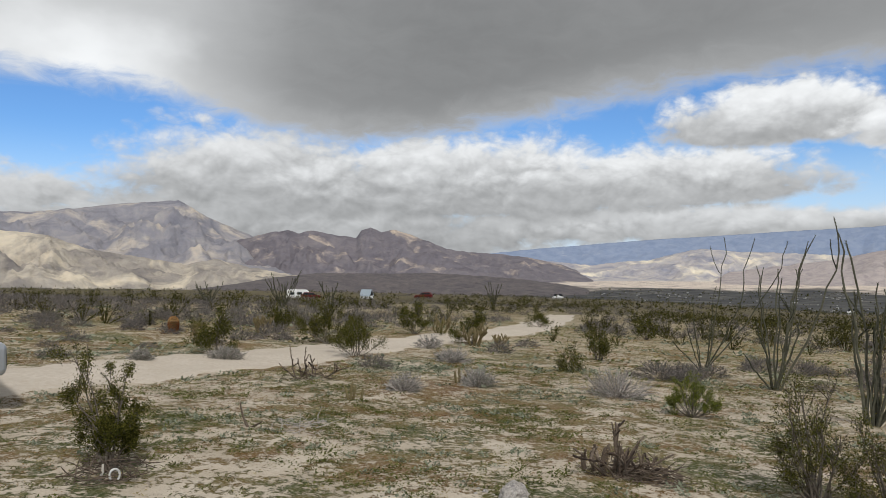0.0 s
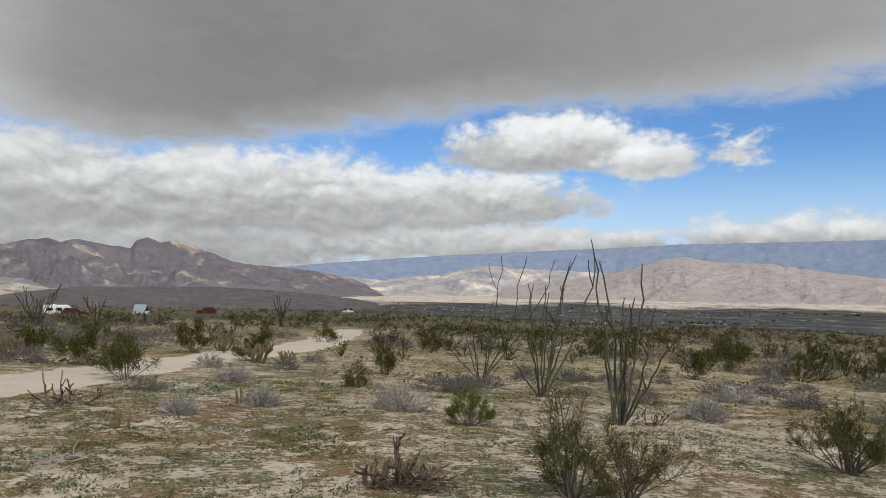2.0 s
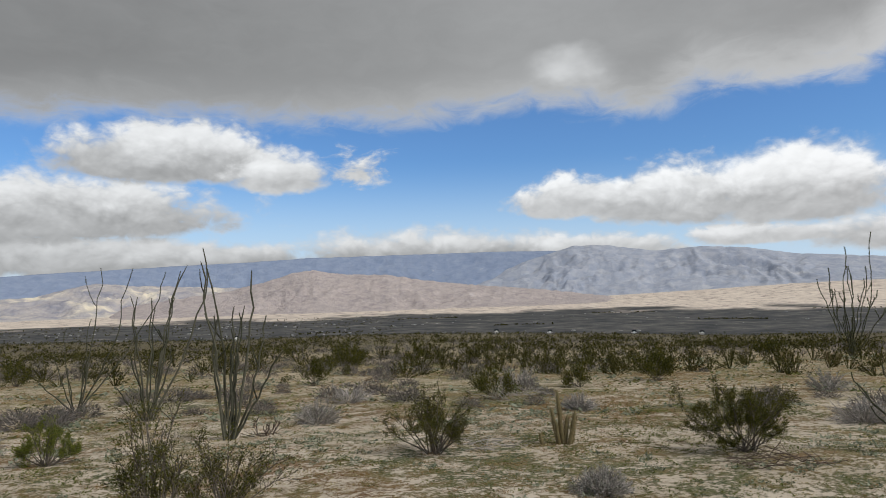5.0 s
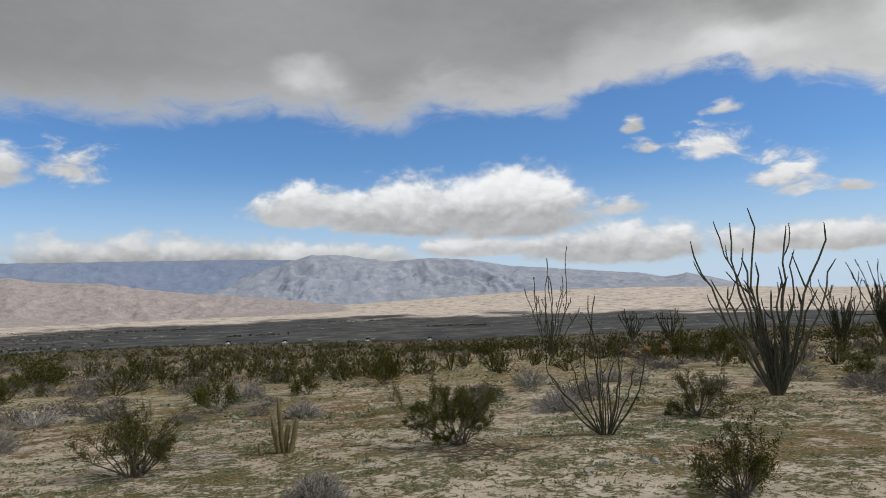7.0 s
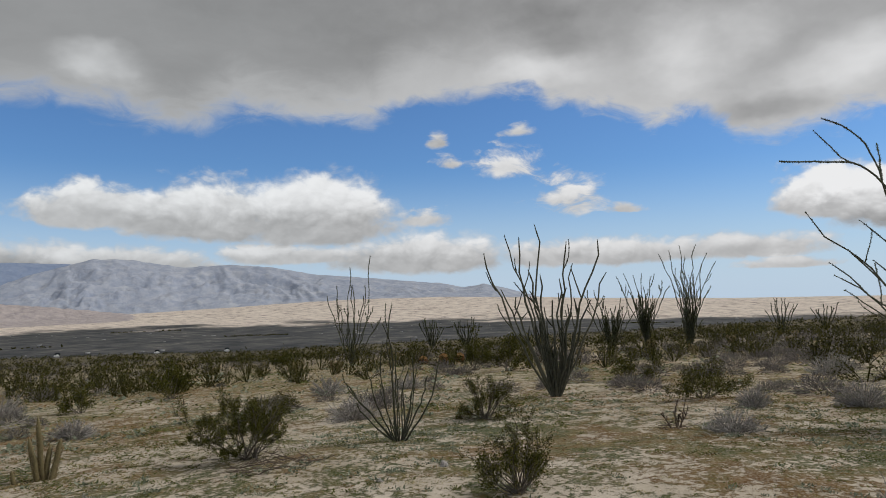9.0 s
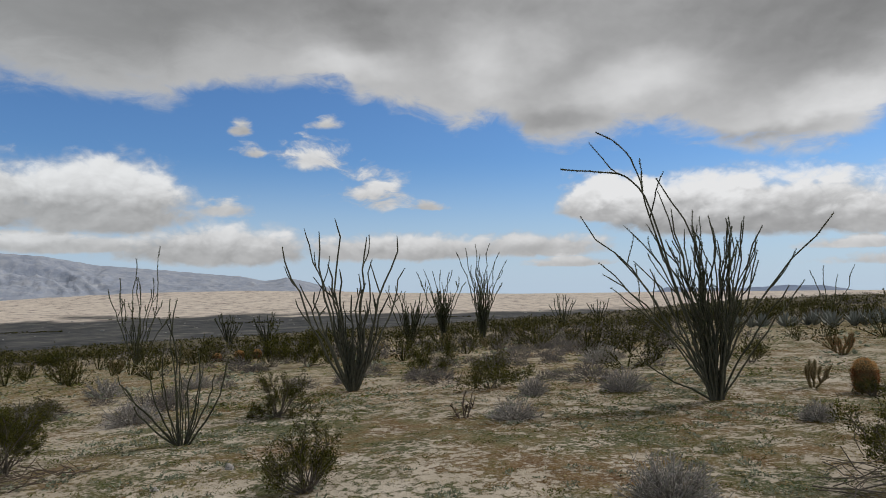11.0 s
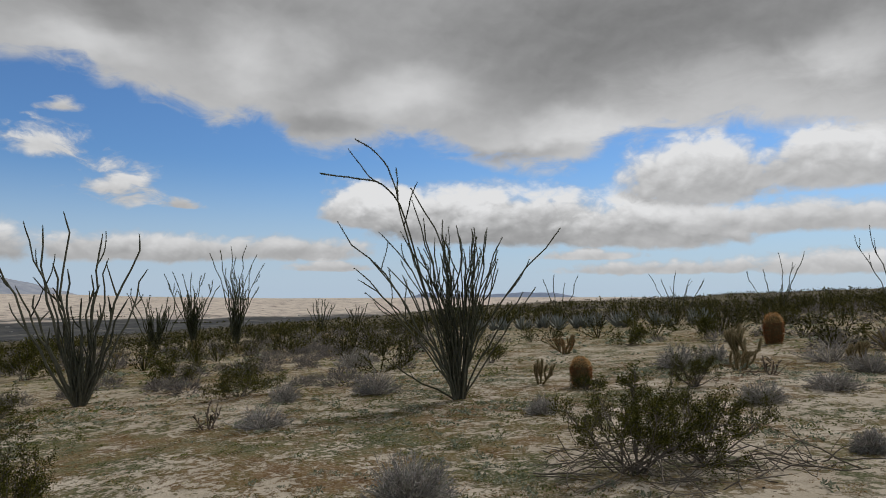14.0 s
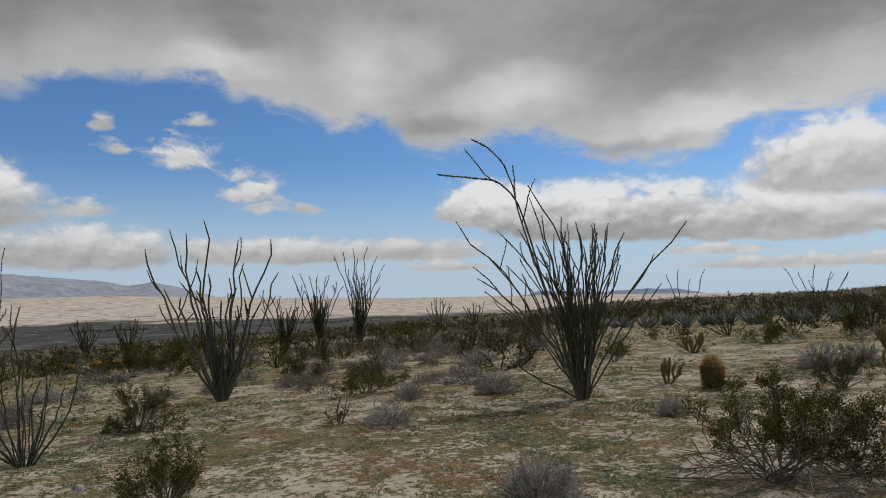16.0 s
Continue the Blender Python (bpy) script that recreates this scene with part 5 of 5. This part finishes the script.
def car(x, y, turn, coat, label, name="car", lift=0.0):
    ob = thing(name, x, y, label, "car", turn=turn, sink=-lift)
    body = Geo()
    prism(body, [(-2.2, 0.32, 0), (2.12, 0.28, 0), (2.2, 0.45, 0), (2.16, 0.72, 0.2), (1.95, 0.86, 0.6), (0.95, 0.98, 0.8), (-2.1, 1.02, 0.8), (-2.22, 0.8, 0.2)], 1.78, 0, 0.05)
    soften(part("body", body, coat, ob), 0.06)
    cabin = Geo()
    prism(cabin, [(0.98, 0.97, 0), (0.25, 1.52, 1), (-1.55, 1.58, 1), (-2.12, 1.0, 0)], 1.62, 0, 0.16)
    soften(part("cabin", cabin, coat, ob), 0.05)
    for s in (-1, 1):
        for a, b in ((-1.85, -0.75), (-0.68, 0.72)):
            win = Geo()
            win.v += [Vector((a, s * 0.80, 1.04)), Vector((b, s * 0.80, 1.04)), Vector((b - 0.38 if b > 0 else b, s * 0.675, 1.46)), Vector((a + (0.28 if a < -1 else 0.0), s * 0.675, 1.48))]
            win.v += [v + Vector((0, s * 0.012, 0)) for v in win.v[:4]]
            win.f += [(0, 1, 2, 3), (7, 6, 5, 4), (0, 4, 5, 1), (1, 5, 6, 2), (2, 6, 7, 3), (3, 7, 4, 0)]
            win.m += [0] * 6
            part("side_window", win, GLASS, ob, "dark side window")
        mirror = Geo()
        mirror.box((0.62, s * 0.86 - 0.09, 1.0), (0.78, s * 0.86 + 0.11, 1.15))
        soften(part("mirror", mirror, TRIM, ob, "black door mirror"), 0.03)
        lamp = Geo()
        lamp.box((1.92, s * 0.62 - 0.17, 0.62), (2.17, s * 0.62 + 0.17, 0.76))
        soften(part("headlight", lamp, LAMP, ob, "clear headlight"), 0.03)
        tail = Geo()
        tail.box((-2.23, s * 0.66 - 0.12, 0.7), (-2.1, s * 0.66 + 0.12, 0.92))
        soften(part("tail_light", tail, RED, ob, "red tail light"), 0.02)
        for wx in (-1.35, 1.4):
            wheel(ob, wx, s * 0.8, 0.33, 0.33)
    screen = Geo()
    screen.v += [Vector(c) for c in ((0.96, -0.72, 1.0), (0.96, 0.72, 1.0), (0.28, 0.6, 1.5), (0.28, -0.6, 1.5), (0.985, -0.72, 1.02), (0.985, 0.72, 1.02), (0.305, 0.6, 1.52), (0.305, -0.6, 1.52))]
    screen.f += [(3, 2, 1, 0), (4, 5, 6, 7), (0, 1, 5, 4), (1, 2, 6, 5), (2, 3, 7, 6), (3, 0, 4, 7)]
    screen.m += [0] * 6
    part("windscreen", screen, GLASS, ob, "dark windscreen")
    bumper = Geo()
    bumper.box((2.04, -0.90, 0.20), (2.28, 0.90, 0.56))
    soften(part("bumper", bumper, coat, ob), 0.07)
    for s in (-1, 1):
        vent = Geo()
        vent.box((2.2, s * 0.7 - 0.14, 0.26), (2.285, s * 0.7 + 0.14, 0.46))
        soften(part("air_intake", vent, TRIM, ob, "black air intake"), 0.02)
    return ob


car(-6.95, 6.51, 42, SILVER, "silver car parked on the sand track", lift=0.04)
car(-4.8, 172.0, 170, RED, "dull red car parked among far brush", lift=0.0)
car(-28.2, 147.5, 15, RED, "red pickup-like car beside a white camper", lift=0.0)


def camper(x, y, turn):
    ob = thing("camper", x, y, "white camper van parked in brush", "camper", turn=turn, sink=0.35)
    b = Geo()
    prism(b, [(-2.7, 0.45, 0), (2.2, 0.45, 0), (2.6, 0.9, 0), (2.5, 1.5, 0), (2.0, 2.2, 1), (1.5, 2.55, 1), (-2.6, 2.6, 1), (-2.75, 1.4, 0)], 2.1, 0, 0.08)
    soften(part("body", b, WHITE_PAINT, ob), 0.15)
    for a, c in ((-2.0, -1.0), (-0.4, 0.6), (1.2, 1.9)):
        for s in (-1, 1):
            w = Geo()
            w.box((a, s * 1.04 - 0.02, 1.5), (c, s * 1.04 + 0.02, 2.05))
            part("window", w, GLASS, ob, "dark camper window")
    vent = Geo()
    vent.box((-1.2, -0.3, 2.55), (-0.6, 0.3, 2.72))
    part("roof_vent", vent, WHITE_PAINT, ob)
    for wx in (-1.7, 1.6):
        for s in (-1, 1):
            wheel(ob, wx, s * 0.95, 0.35, 0.36)
    return ob


camper(-32.0, 153.0, 10)


def a_frame(x, y, turn):
    """A folding trailer with a steep roof of two grey panels."""
    ob = thing("a_frame_trailer", x, y, "small folding trailer with a steep grey metal roof", "trailer", turn=turn, sink=0.0)
    box = Geo()
    box.box((-1.3, -0.9, 0.35), (1.3, 0.9, 1.0))
    soften(part("body", box, WHITE_PAINT, ob), 0.04)
    for s in (-1, 1):
        roof = Geo()
        prism(roof, [(-1.35, 0.0, 0), (1.35, 0.0, 0), (1.35, 0.05, 0), (-1.35, 0.05, 0)], 1.75)
        panel = part("roof_panel", roof, BLUE_GREY, ob, "grey sheet metal roof panel")
        panel.matrix_basis = pose(0, s * 0.47, 1.62, s * -58, 0, 0)
    for s in (-1, 1):
        gable = Geo()
        prism(gable, [(-0.86, 1.0, 0), (0.86, 1.0, 0), (0.04, 2.3, 0), (-0.04, 2.3, 0)], 0.04)
        g = part("gable", gable, TRIM, ob, "dark gable end")
        g.matrix_basis = pose(s * 1.24, 0, 0, 0, 0, 90)
        wheel(ob, 0.0, s * 0.85, 0.3, 0.3)
    return ob


a_frame(-17.2, 155.0, -24)

HOUSE_WALL = paint("pale_stucco", (0.42, 0.41, 0.39), 0.9)
HOUSE_ROOF = paint("white_roof", (0.78, 0.78, 0.76), 0.7)


def hut(x, y, turn, w, d, h, label, lift):
    ob = thing("cabin", x, y, label, "building", "far cabins", turn=turn, sink=-lift)
    b = Geo()
    b.box((-w / 2, -d / 2, -1.0), (w / 2, d / 2, h))
    part("wall", b, HOUSE_WALL, ob)
    r = Geo()
    prism(r, [(-w / 2 - 0.3, h, 0), (w / 2 + 0.3, h, 0), (w / 2 + 0.3, h + 0.15, 0), (0, h + 0.9, 0), (-w / 2 - 0.3, h + 0.15, 0)], d + 0.6)
    part("roof", r, HOUSE_ROOF, ob, "white roof")
    for s in (-0.25, 0.25):
        win = Geo()
        win.box((s * w - 0.5, -d / 2 - 0.03, 1.0), (s * w + 0.5, -d / 2 + 0.02, 2.0))
        part("window", win, GLASS, ob)
    return ob


for hx, hy, ht in ((43, 257, -10), (140, 236, -20), (236, 186, -50), (262, 176, -50), (282, 145, -60), (300, 122, -60)):
    hut(hx, hy, ht, 3.6 if hx == 43 else 1.6, 1.5, 0.7, "small white cabin far off in the brush", 0.0)


# ---- brush, herbs and the far town, each one joined sheet of small growth ----
def template(build, seed):
    geo = Geo()
    build(geo, random.Random(seed))
    tris = [t for f in geo.f for t in ([f] if len(f) == 3 else [(f[0], f[k], f[k + 1]) for k in range(1, len(f) - 1)])]
    return np.array([tuple(v) for v in geo.v]), np.array(tris)


def scatter(name, label, category, templates, places, mat, parent=None):
    """places: rows of x, y, z, scale, height scale, turn. All copies are joined into one mesh."""
    rng = np.random.default_rng(len(places))
    pick = rng.integers(0, len(templates), len(places))
    vs, fs, off = [], [], 0
    for k, (tv, tf) in enumerate(templates):
        p = places[pick == k]
        if not len(p):
            continue
        c, s = np.cos(p[:, 5]), np.sin(p[:, 5])
        x = tv[None, :, 0] * c[:, None] - tv[None, :, 1] * s[:, None]
        y = tv[None, :, 0] * s[:, None] + tv[None, :, 1] * c[:, None]
        v = np.stack([x * p[:, 3:4] + p[:, 0:1], y * p[:, 3:4] + p[:, 1:2], tv[None, :, 2] * (p[:, 3] * p[:, 4])[:, None] + p[:, 2:3]], -1)
        vs.append(v.reshape(-1, 3))
        fs.append((tf[None] + (np.arange(len(p)) * len(tv))[:, None, None]).reshape(-1, 3) + off)
        off += len(p) * len(tv)
    v, f = np.concatenate(vs), np.concatenate(fs)
    me = bpy.data.meshes.new(name)
    me.vertices.add(len(v))
    me.vertices.foreach_set("co", v.astype(np.float32).ravel())
    me.loops.add(len(f) * 3)
    me.loops.foreach_set("vertex_index", f.astype(np.int32).ravel())
    me.polygons.add(len(f))
    me.polygons.foreach_set("loop_start", np.arange(0, len(f) * 3, 3, dtype=np.int32))
    me.polygons.foreach_set("loop_total", np.full(len(f), 3, dtype=np.int32))
    me.materials.append(mat)
    me.update(calc_edges=True)
    me.validate()
    return tagged(new(name, me), label, category, kind="stuff")


def sector(rng, count, r0, r1, power=1.0, lo=-162.0, hi=44.0):
    r = np.sqrt(rng.random(count) ** power * (r1 * r1 - r0 * r0) + r0 * r0)
    a = np.radians(rng.uniform(lo, hi, count))
    return -r * np.sin(a), r * np.cos(a)


TRACK_PATH = along(TRACK_LINE, 8)
TAKEN = np.array([b[:2] for b in BUSHES + BUSHES_EAST + SHRUBS + SHRUBS_EAST] + [O1_AT, O2_AT, O3_AT, O4_AT, O6_AT, O9_AT, (8.28, 5.19), (9.0, -7.6), (10.5, -14.9)])


def off_track(x, y, gap):
    d = np.min(np.hypot(x[:, None] - TRACK_PATH[None, :, 0], y[:, None] - TRACK_PATH[None, :, 1]), 1)
    return d > gap


def field(x, y, size, seed):
    """A soft random field between 0 and 1, for patches."""
    rng = np.random.default_rng(seed)
    v = np.zeros_like(x)
    for k in range(9):
        a, ph, s = rng.uniform(0, 2 * math.pi), rng.uniform(0, 2 * math.pi), rng.uniform(0.6, 1.9)
        v += np.sin((x * math.cos(a) + y * math.sin(a)) * s * 2 * math.pi / size + ph) / s ** 0.5
    return 0.5 + v / 7.0


def placed(x, y, rng, lo, hi, flat=(0.8, 1.2), sink=0.0):
    n = len(x)
    return np.stack([x, y, ground(x, y) - sink, rng.uniform(lo, hi, n), rng.uniform(*flat, n), rng.uniform(0, 2 * math.pi, n)], 1)


def shrub_template(leaves, size, stems, spread, bare, flatness=1.0, wood=True):
    def build(geo, rng):
        for _ in range(stems):
            lean, a = radians(rng.uniform(5, 74)), rng.uniform(0, 2 * math.pi)
            d = Vector((math.sin(lean) * math.cos(a) * spread, math.sin(lean) * math.sin(a) * spread, math.cos(lean) * flatness))
            line = [Vector((0, 0, -0.05)), d * 0.5, d * rng.uniform(0.85, 1.05)]
            if wood:
                geo.tube(line, [0.016, 0.010, 0.004], 3, cap=False)
            for _ in range(leaves // stems):
                p = line[1].lerp(line[2], rng.uniform(-0.5 + bare, 1.05)) + rand_dir(rng) * abs(rng.gauss(0, 0.075))
                p.z = max(p.z, 0.02)
                o = (rand_dir(rng) + d * 0.7).normalized()
                geo.leaf(p, o, o.cross(rand_dir(rng)).normalized(), size * rng.uniform(0.7, 1.5), size * rng.uniform(0.5, 0.9))
    return build


def dome_template(blades, width):
    """A rounded shrub: a tangle of fine dry twigs, denser towards its rim."""
    def build(geo, rng):
        for _ in range(blades):
            d = rand_dir(rng)
            d.z = abs(d.z)
            p = Vector((d.x * 0.58, d.y * 0.58, d.z * 0.46)) * rng.uniform(0.35, 0.92) + rand_dir(rng) * 0.04
            p.z = max(p.z, 0.01)
            o = (d + rand_dir(rng) * 0.85).normalized()
            o.z = max(o.z, -0.1)
            geo.leaf(p, o, o.cross(rand_dir(rng)).normalized(), rng.uniform(0.12, 0.26), width * rng.uniform(0.7, 1.3))
    return build


def build_brush():
    rng = np.random.default_rng(4)
    near_green = [template(shrub_template(250, 0.066, 14, 1.0, 0.12), 20 + k) for k in range(5)]
    mid_green = [template(shrub_template(76, 0.125, 9, 1.0, 0.12, 1.0, False), 30 + k) for k in range(5)]
    fine_grey = [template(dome_template(470, 0.020), 45 + k) for k in range(5)]
    near_grey = [template(dome_template(120, 0.042), 40 + k) for k in range(5)]
    mid_grey = [template(dome_template(38, 0.09), 50 + k) for k in range(4)]
    far_green = [template(shrub_template(22, 0.24, 4, 1.0, 0.1, 1.0, False), 60 + k) for k in range(6)]
    far_grey = [template(dome_template(16, 0.21), 70 + k) for k in range(4)]
    # name, label, shapes, material, how many, nearest, farthest, smallest, largest, patch seed, share kept on the western side
    jobs = (("creosote_brush", "olive creosote brush over the slope", near_green, BRUSH_GREEN, 380, 23, 42, 0.5, 1.0, 1, 0.35),
            ("creosote_brush_beyond", "olive creosote brush further down the slope", mid_green, BRUSH_GREEN, 1700, 42, 95, 0.55, 1.1, 5, 0.35),
            ("nearer_bursage_brush", "low grey bursage shrubs in the open sand", fine_grey, BRUSH_GREY, 150, 14, 25, 0.4, 0.85, 2, 1.0),
            ("bursage_brush", "low grey bursage brush over the slope", near_grey, BRUSH_GREY, 900, 25, 42, 0.4, 0.85, 2, 1.0),
            ("bursage_brush_beyond", "low grey bursage brush further down the slope", mid_grey, BRUSH_GREY, 2700, 42, 95, 0.45, 0.95, 6, 1.0),
            ("distant_creosote_brush", "dark creosote brush far down the slope", far_green, BRUSH_GREEN, 4200, 90, 420, 0.7, 1.35, 3, 0.4),
            ("distant_bursage_brush", "grey bursage brush far down the slope", far_grey, BRUSH_GREY, 3600, 90, 330, 0.6, 1.2, 4, 1.0))
    jobs += (("western_bursage_brush", "dense grey bursage brush across the track", fine_grey, BRUSH_GREY, 110, 13, 28, 0.45, 0.95, 8, 1.0),
             ("western_bursage_beyond", "dense grey bursage brush beyond the track", near_grey, BRUSH_GREY, 560, 28, 70, 0.45, 0.95, 8, 1.0))
    for name, label, temps, mat, count, r0, r1, lo, hi, seed, west in jobs:
        x, y = sector(rng, count * 3, r0, r1, 1.2, 4.0 if name.startswith("western") else -162.0)
        keep = (field(x, y, 26.0, seed) + rng.normal(0, 0.18, len(x)) > 0.42) & off_track(x, y, 2.1)
        keep &= np.min(np.hypot(x[:, None] - TAKEN[None, :, 0], y[:, None] - TAKEN[None, :, 1]), 1) > 1.1
        keep &= ~((np.hypot(x, y) < 34) & (np.abs(np.degrees(np.arctan2(-x, y)) + 130) < 11) & (rng.random(len(x)) < 0.85))
        keep &= (rng.random(len(x)) < west) | (np.degrees(np.arctan2(-x, y)) < 0)
        x, y = x[keep][:count], y[keep][:count]
        scatter(name, label, "brush", temps, placed(x, y, rng, lo, hi, (0.75, 1.1), 0.03), mat)


def tuft(blades, h, w, lean):
    """A low mat of small leaves that spread over the soil."""
    def build(geo, rng):
        stretch = rng.uniform(0.5, 1.0)
        for _ in range(blades):
            a = rng.uniform(0, 2 * math.pi)
            d = Vector((math.cos(a) * lean, math.sin(a) * lean, rng.uniform(0.1, 0.9))).normalized()
            p = Vector((rng.gauss(0, w), rng.gauss(0, w) * stretch, h * rng.uniform(0.05, 0.5)))
            geo.leaf(p, d, (d.cross(Vector((0, 0, 1))) + rand_dir(rng) * 0.4).normalized(), h * rng.uniform(0.9, 1.9), h * rng.uniform(0.5, 1.0))
    return build


def build_herbs():
    rng = np.random.default_rng(9)
    kinds = (("green_annuals", "low green annual plants scattered over sand", 1.0, 1.2, HERB_GREEN, 3400, 6.0, 0.52, 11),
             ("silvery_annuals", "low silvery green annual plants in patches", 1.5, 0.7, HERB_GREY, 1200, 5.0, 0.58, 12),
             ("rust_annuals", "dry rust-brown mats of annual plants", 0.8, 2.2, HERB_RUST, 5200, 7.0, 0.48, 13),
             ("straw_annuals", "dry straw-coloured annual plants", 0.9, 1.8, HERB_STRAW, 1700, 4.0, 0.48, 14))
    for name, label, high, lean, mat, count, size, level, seed in kinds:
        near = [template(tuft(18, 0.014 * high, 0.040, lean), seed * 10 + k) for k in range(6)]
        far = [template(tuft(7, 0.028 * high, 0.065, lean), seed * 10 + 6 + k) for k in range(5)]
        for tag, temps, r0, r1, many, power in (("", near, 3.4, 15.0, int(1.45 * count), 1.15), ("distant_", far, 13.0, 38.0, count, 1.4)):
            x, y = sector(rng, many * 6, r0, r1, power)
            r = np.hypot(x, y)
            patch = field(x, y, size, seed) * 0.5 + field(x, y, 0.9, seed + 30) * 0.25 + field(x, y, 0.4, seed + 60) * 0.25
            keep = (patch + rng.normal(0, 0.03, len(x)) > level) & off_track(x, y, 1.3) & (r > 3.6 + 1.6 * field(x, y, 2.0, 5) + 0.5 * (y < 1.5))
            if mat is HERB_GREEN and not tag:
                wx, wy = rng.uniform(-3.6, 1.4, 9000), rng.uniform(5.2, 9.5, 9000)
                thick = field(wx, wy, 2.6, 71) * 0.6 + field(wx, wy, 0.6, 72) * 0.4 + rng.normal(0, 0.03, 9000) > 0.55
                wx, wy = wx[thick][:900], wy[thick][:900]
                x, y, keep = np.concatenate([wx, x]), np.concatenate([wy, y]), np.concatenate([off_track(wx, wy, 1.3), keep])
                r, many = np.hypot(x, y), many + 900
            x, y, r = x[keep][:many], y[keep][:many], r[keep][:many]
            p = placed(x, y, rng, 0.6, 1.6, (0.7, 1.3))
            p[:, 3] *= np.clip(r / 8.0, 0.9, 2.6)
            p[:, 4] /= np.clip(r / 9.0, 0.9, 1.8)
            scatter(tag + name, label if not tag else label + " further off", "ground plants", temps, p, mat)


def build_town():
    """Tiny roofs and dark tree clumps spread over the valley floor."""
    rng = np.random.default_rng(21)

    def house(geo, r):
        geo.box((-5, -3.5, -1), (5, 3.5, 3.2))
        geo.box((-5.5, -4, 3.2), (5.5, 4, 4.2))
    houses = [template(house, 1)]
    trees = [template(shrub_template(14, 4.0, 2, 5.0, 0.2, 5.0, False), 80 + k) for k in range(4)]
    x, y = sector(rng, 200, 1350, 2500, 1.0, -42, 4)
    scatter("town_houses", "tiny pale houses of a far valley town", "houses", houses, placed(x, y, rng, 0.3, 0.7, (0.7, 1.0)), HOUSE_WALL)
    x2, y2 = sector(rng, 120, 1500, 2700, 1.0, -112, -40)
    scatter("farm_houses", "tiny pale farm buildings on the valley floor", "houses", houses, placed(x2, y2, rng, 0.3, 1.0, (0.35, 0.6)), HOUSE_WALL)
    x, y = sector(rng, 1500, 1200, 2700, 1.0, -44, 6)
    scatter("town_trees", "dark trees of a far valley town", "trees", trees, placed(x, y, rng, 0.3, 0.8, (0.5, 1.0)), BRUSH_GREEN)
    row = rng.integers(0, 9, 420)
    a = np.radians(-38 - 8.0 * row + rng.uniform(-2.5, 2.5, 420))
    r = 1700 + 130 * ((row * 5) % 9) + rng.normal(0, 6, 420)
    scatter("windbreak_trees", "dark rows of trees on the valley floor", "trees", trees, placed(-r * np.sin(a), r * np.cos(a), rng, 0.5, 1.2, (0.4, 0.8)), BRUSH_GREEN)


def build_south_brush():
    """The dense dark brush on the rising slope to the south-east."""
    rng = np.random.default_rng(14)
    for name, label, temps, mat, count, lo, hi in (("slope_creosote_brush", "dense dark creosote brush on the rising slope", [template(shrub_template(190, 0.08, 12, 1.0, 0.12), 120 + k) for k in range(4)], BRUSH_GREEN, 300, 0.45, 0.95),
                                                   ("slope_bursage_brush", "low grey bursage on the rising slope", [template(dome_template(110, 0.042), 140 + k) for k in range(4)], BRUSH_GREY, 360, 0.35, 0.8)):
        x, y = sector(rng, count * 3, 16, 60, 1.2, -162, -112)
        keep = np.min(np.hypot(x[:, None] - TAKEN[None, :, 0], y[:, None] - TAKEN[None, :, 1]), 1) > 1.3
        keep &= ~((np.hypot(x, y) < 34) & (np.abs(np.degrees(np.arctan2(-x, y)) + 130) < 11) & (rng.random(len(x)) < 0.85))
        x, y = x[keep][:count], y[keep][:count]
        scatter(name, label, "brush", temps, placed(x, y, rng, lo, hi, (0.75, 1.1), 0.03), mat)


build_brush()
build_south_brush()
build_herbs()
build_town()
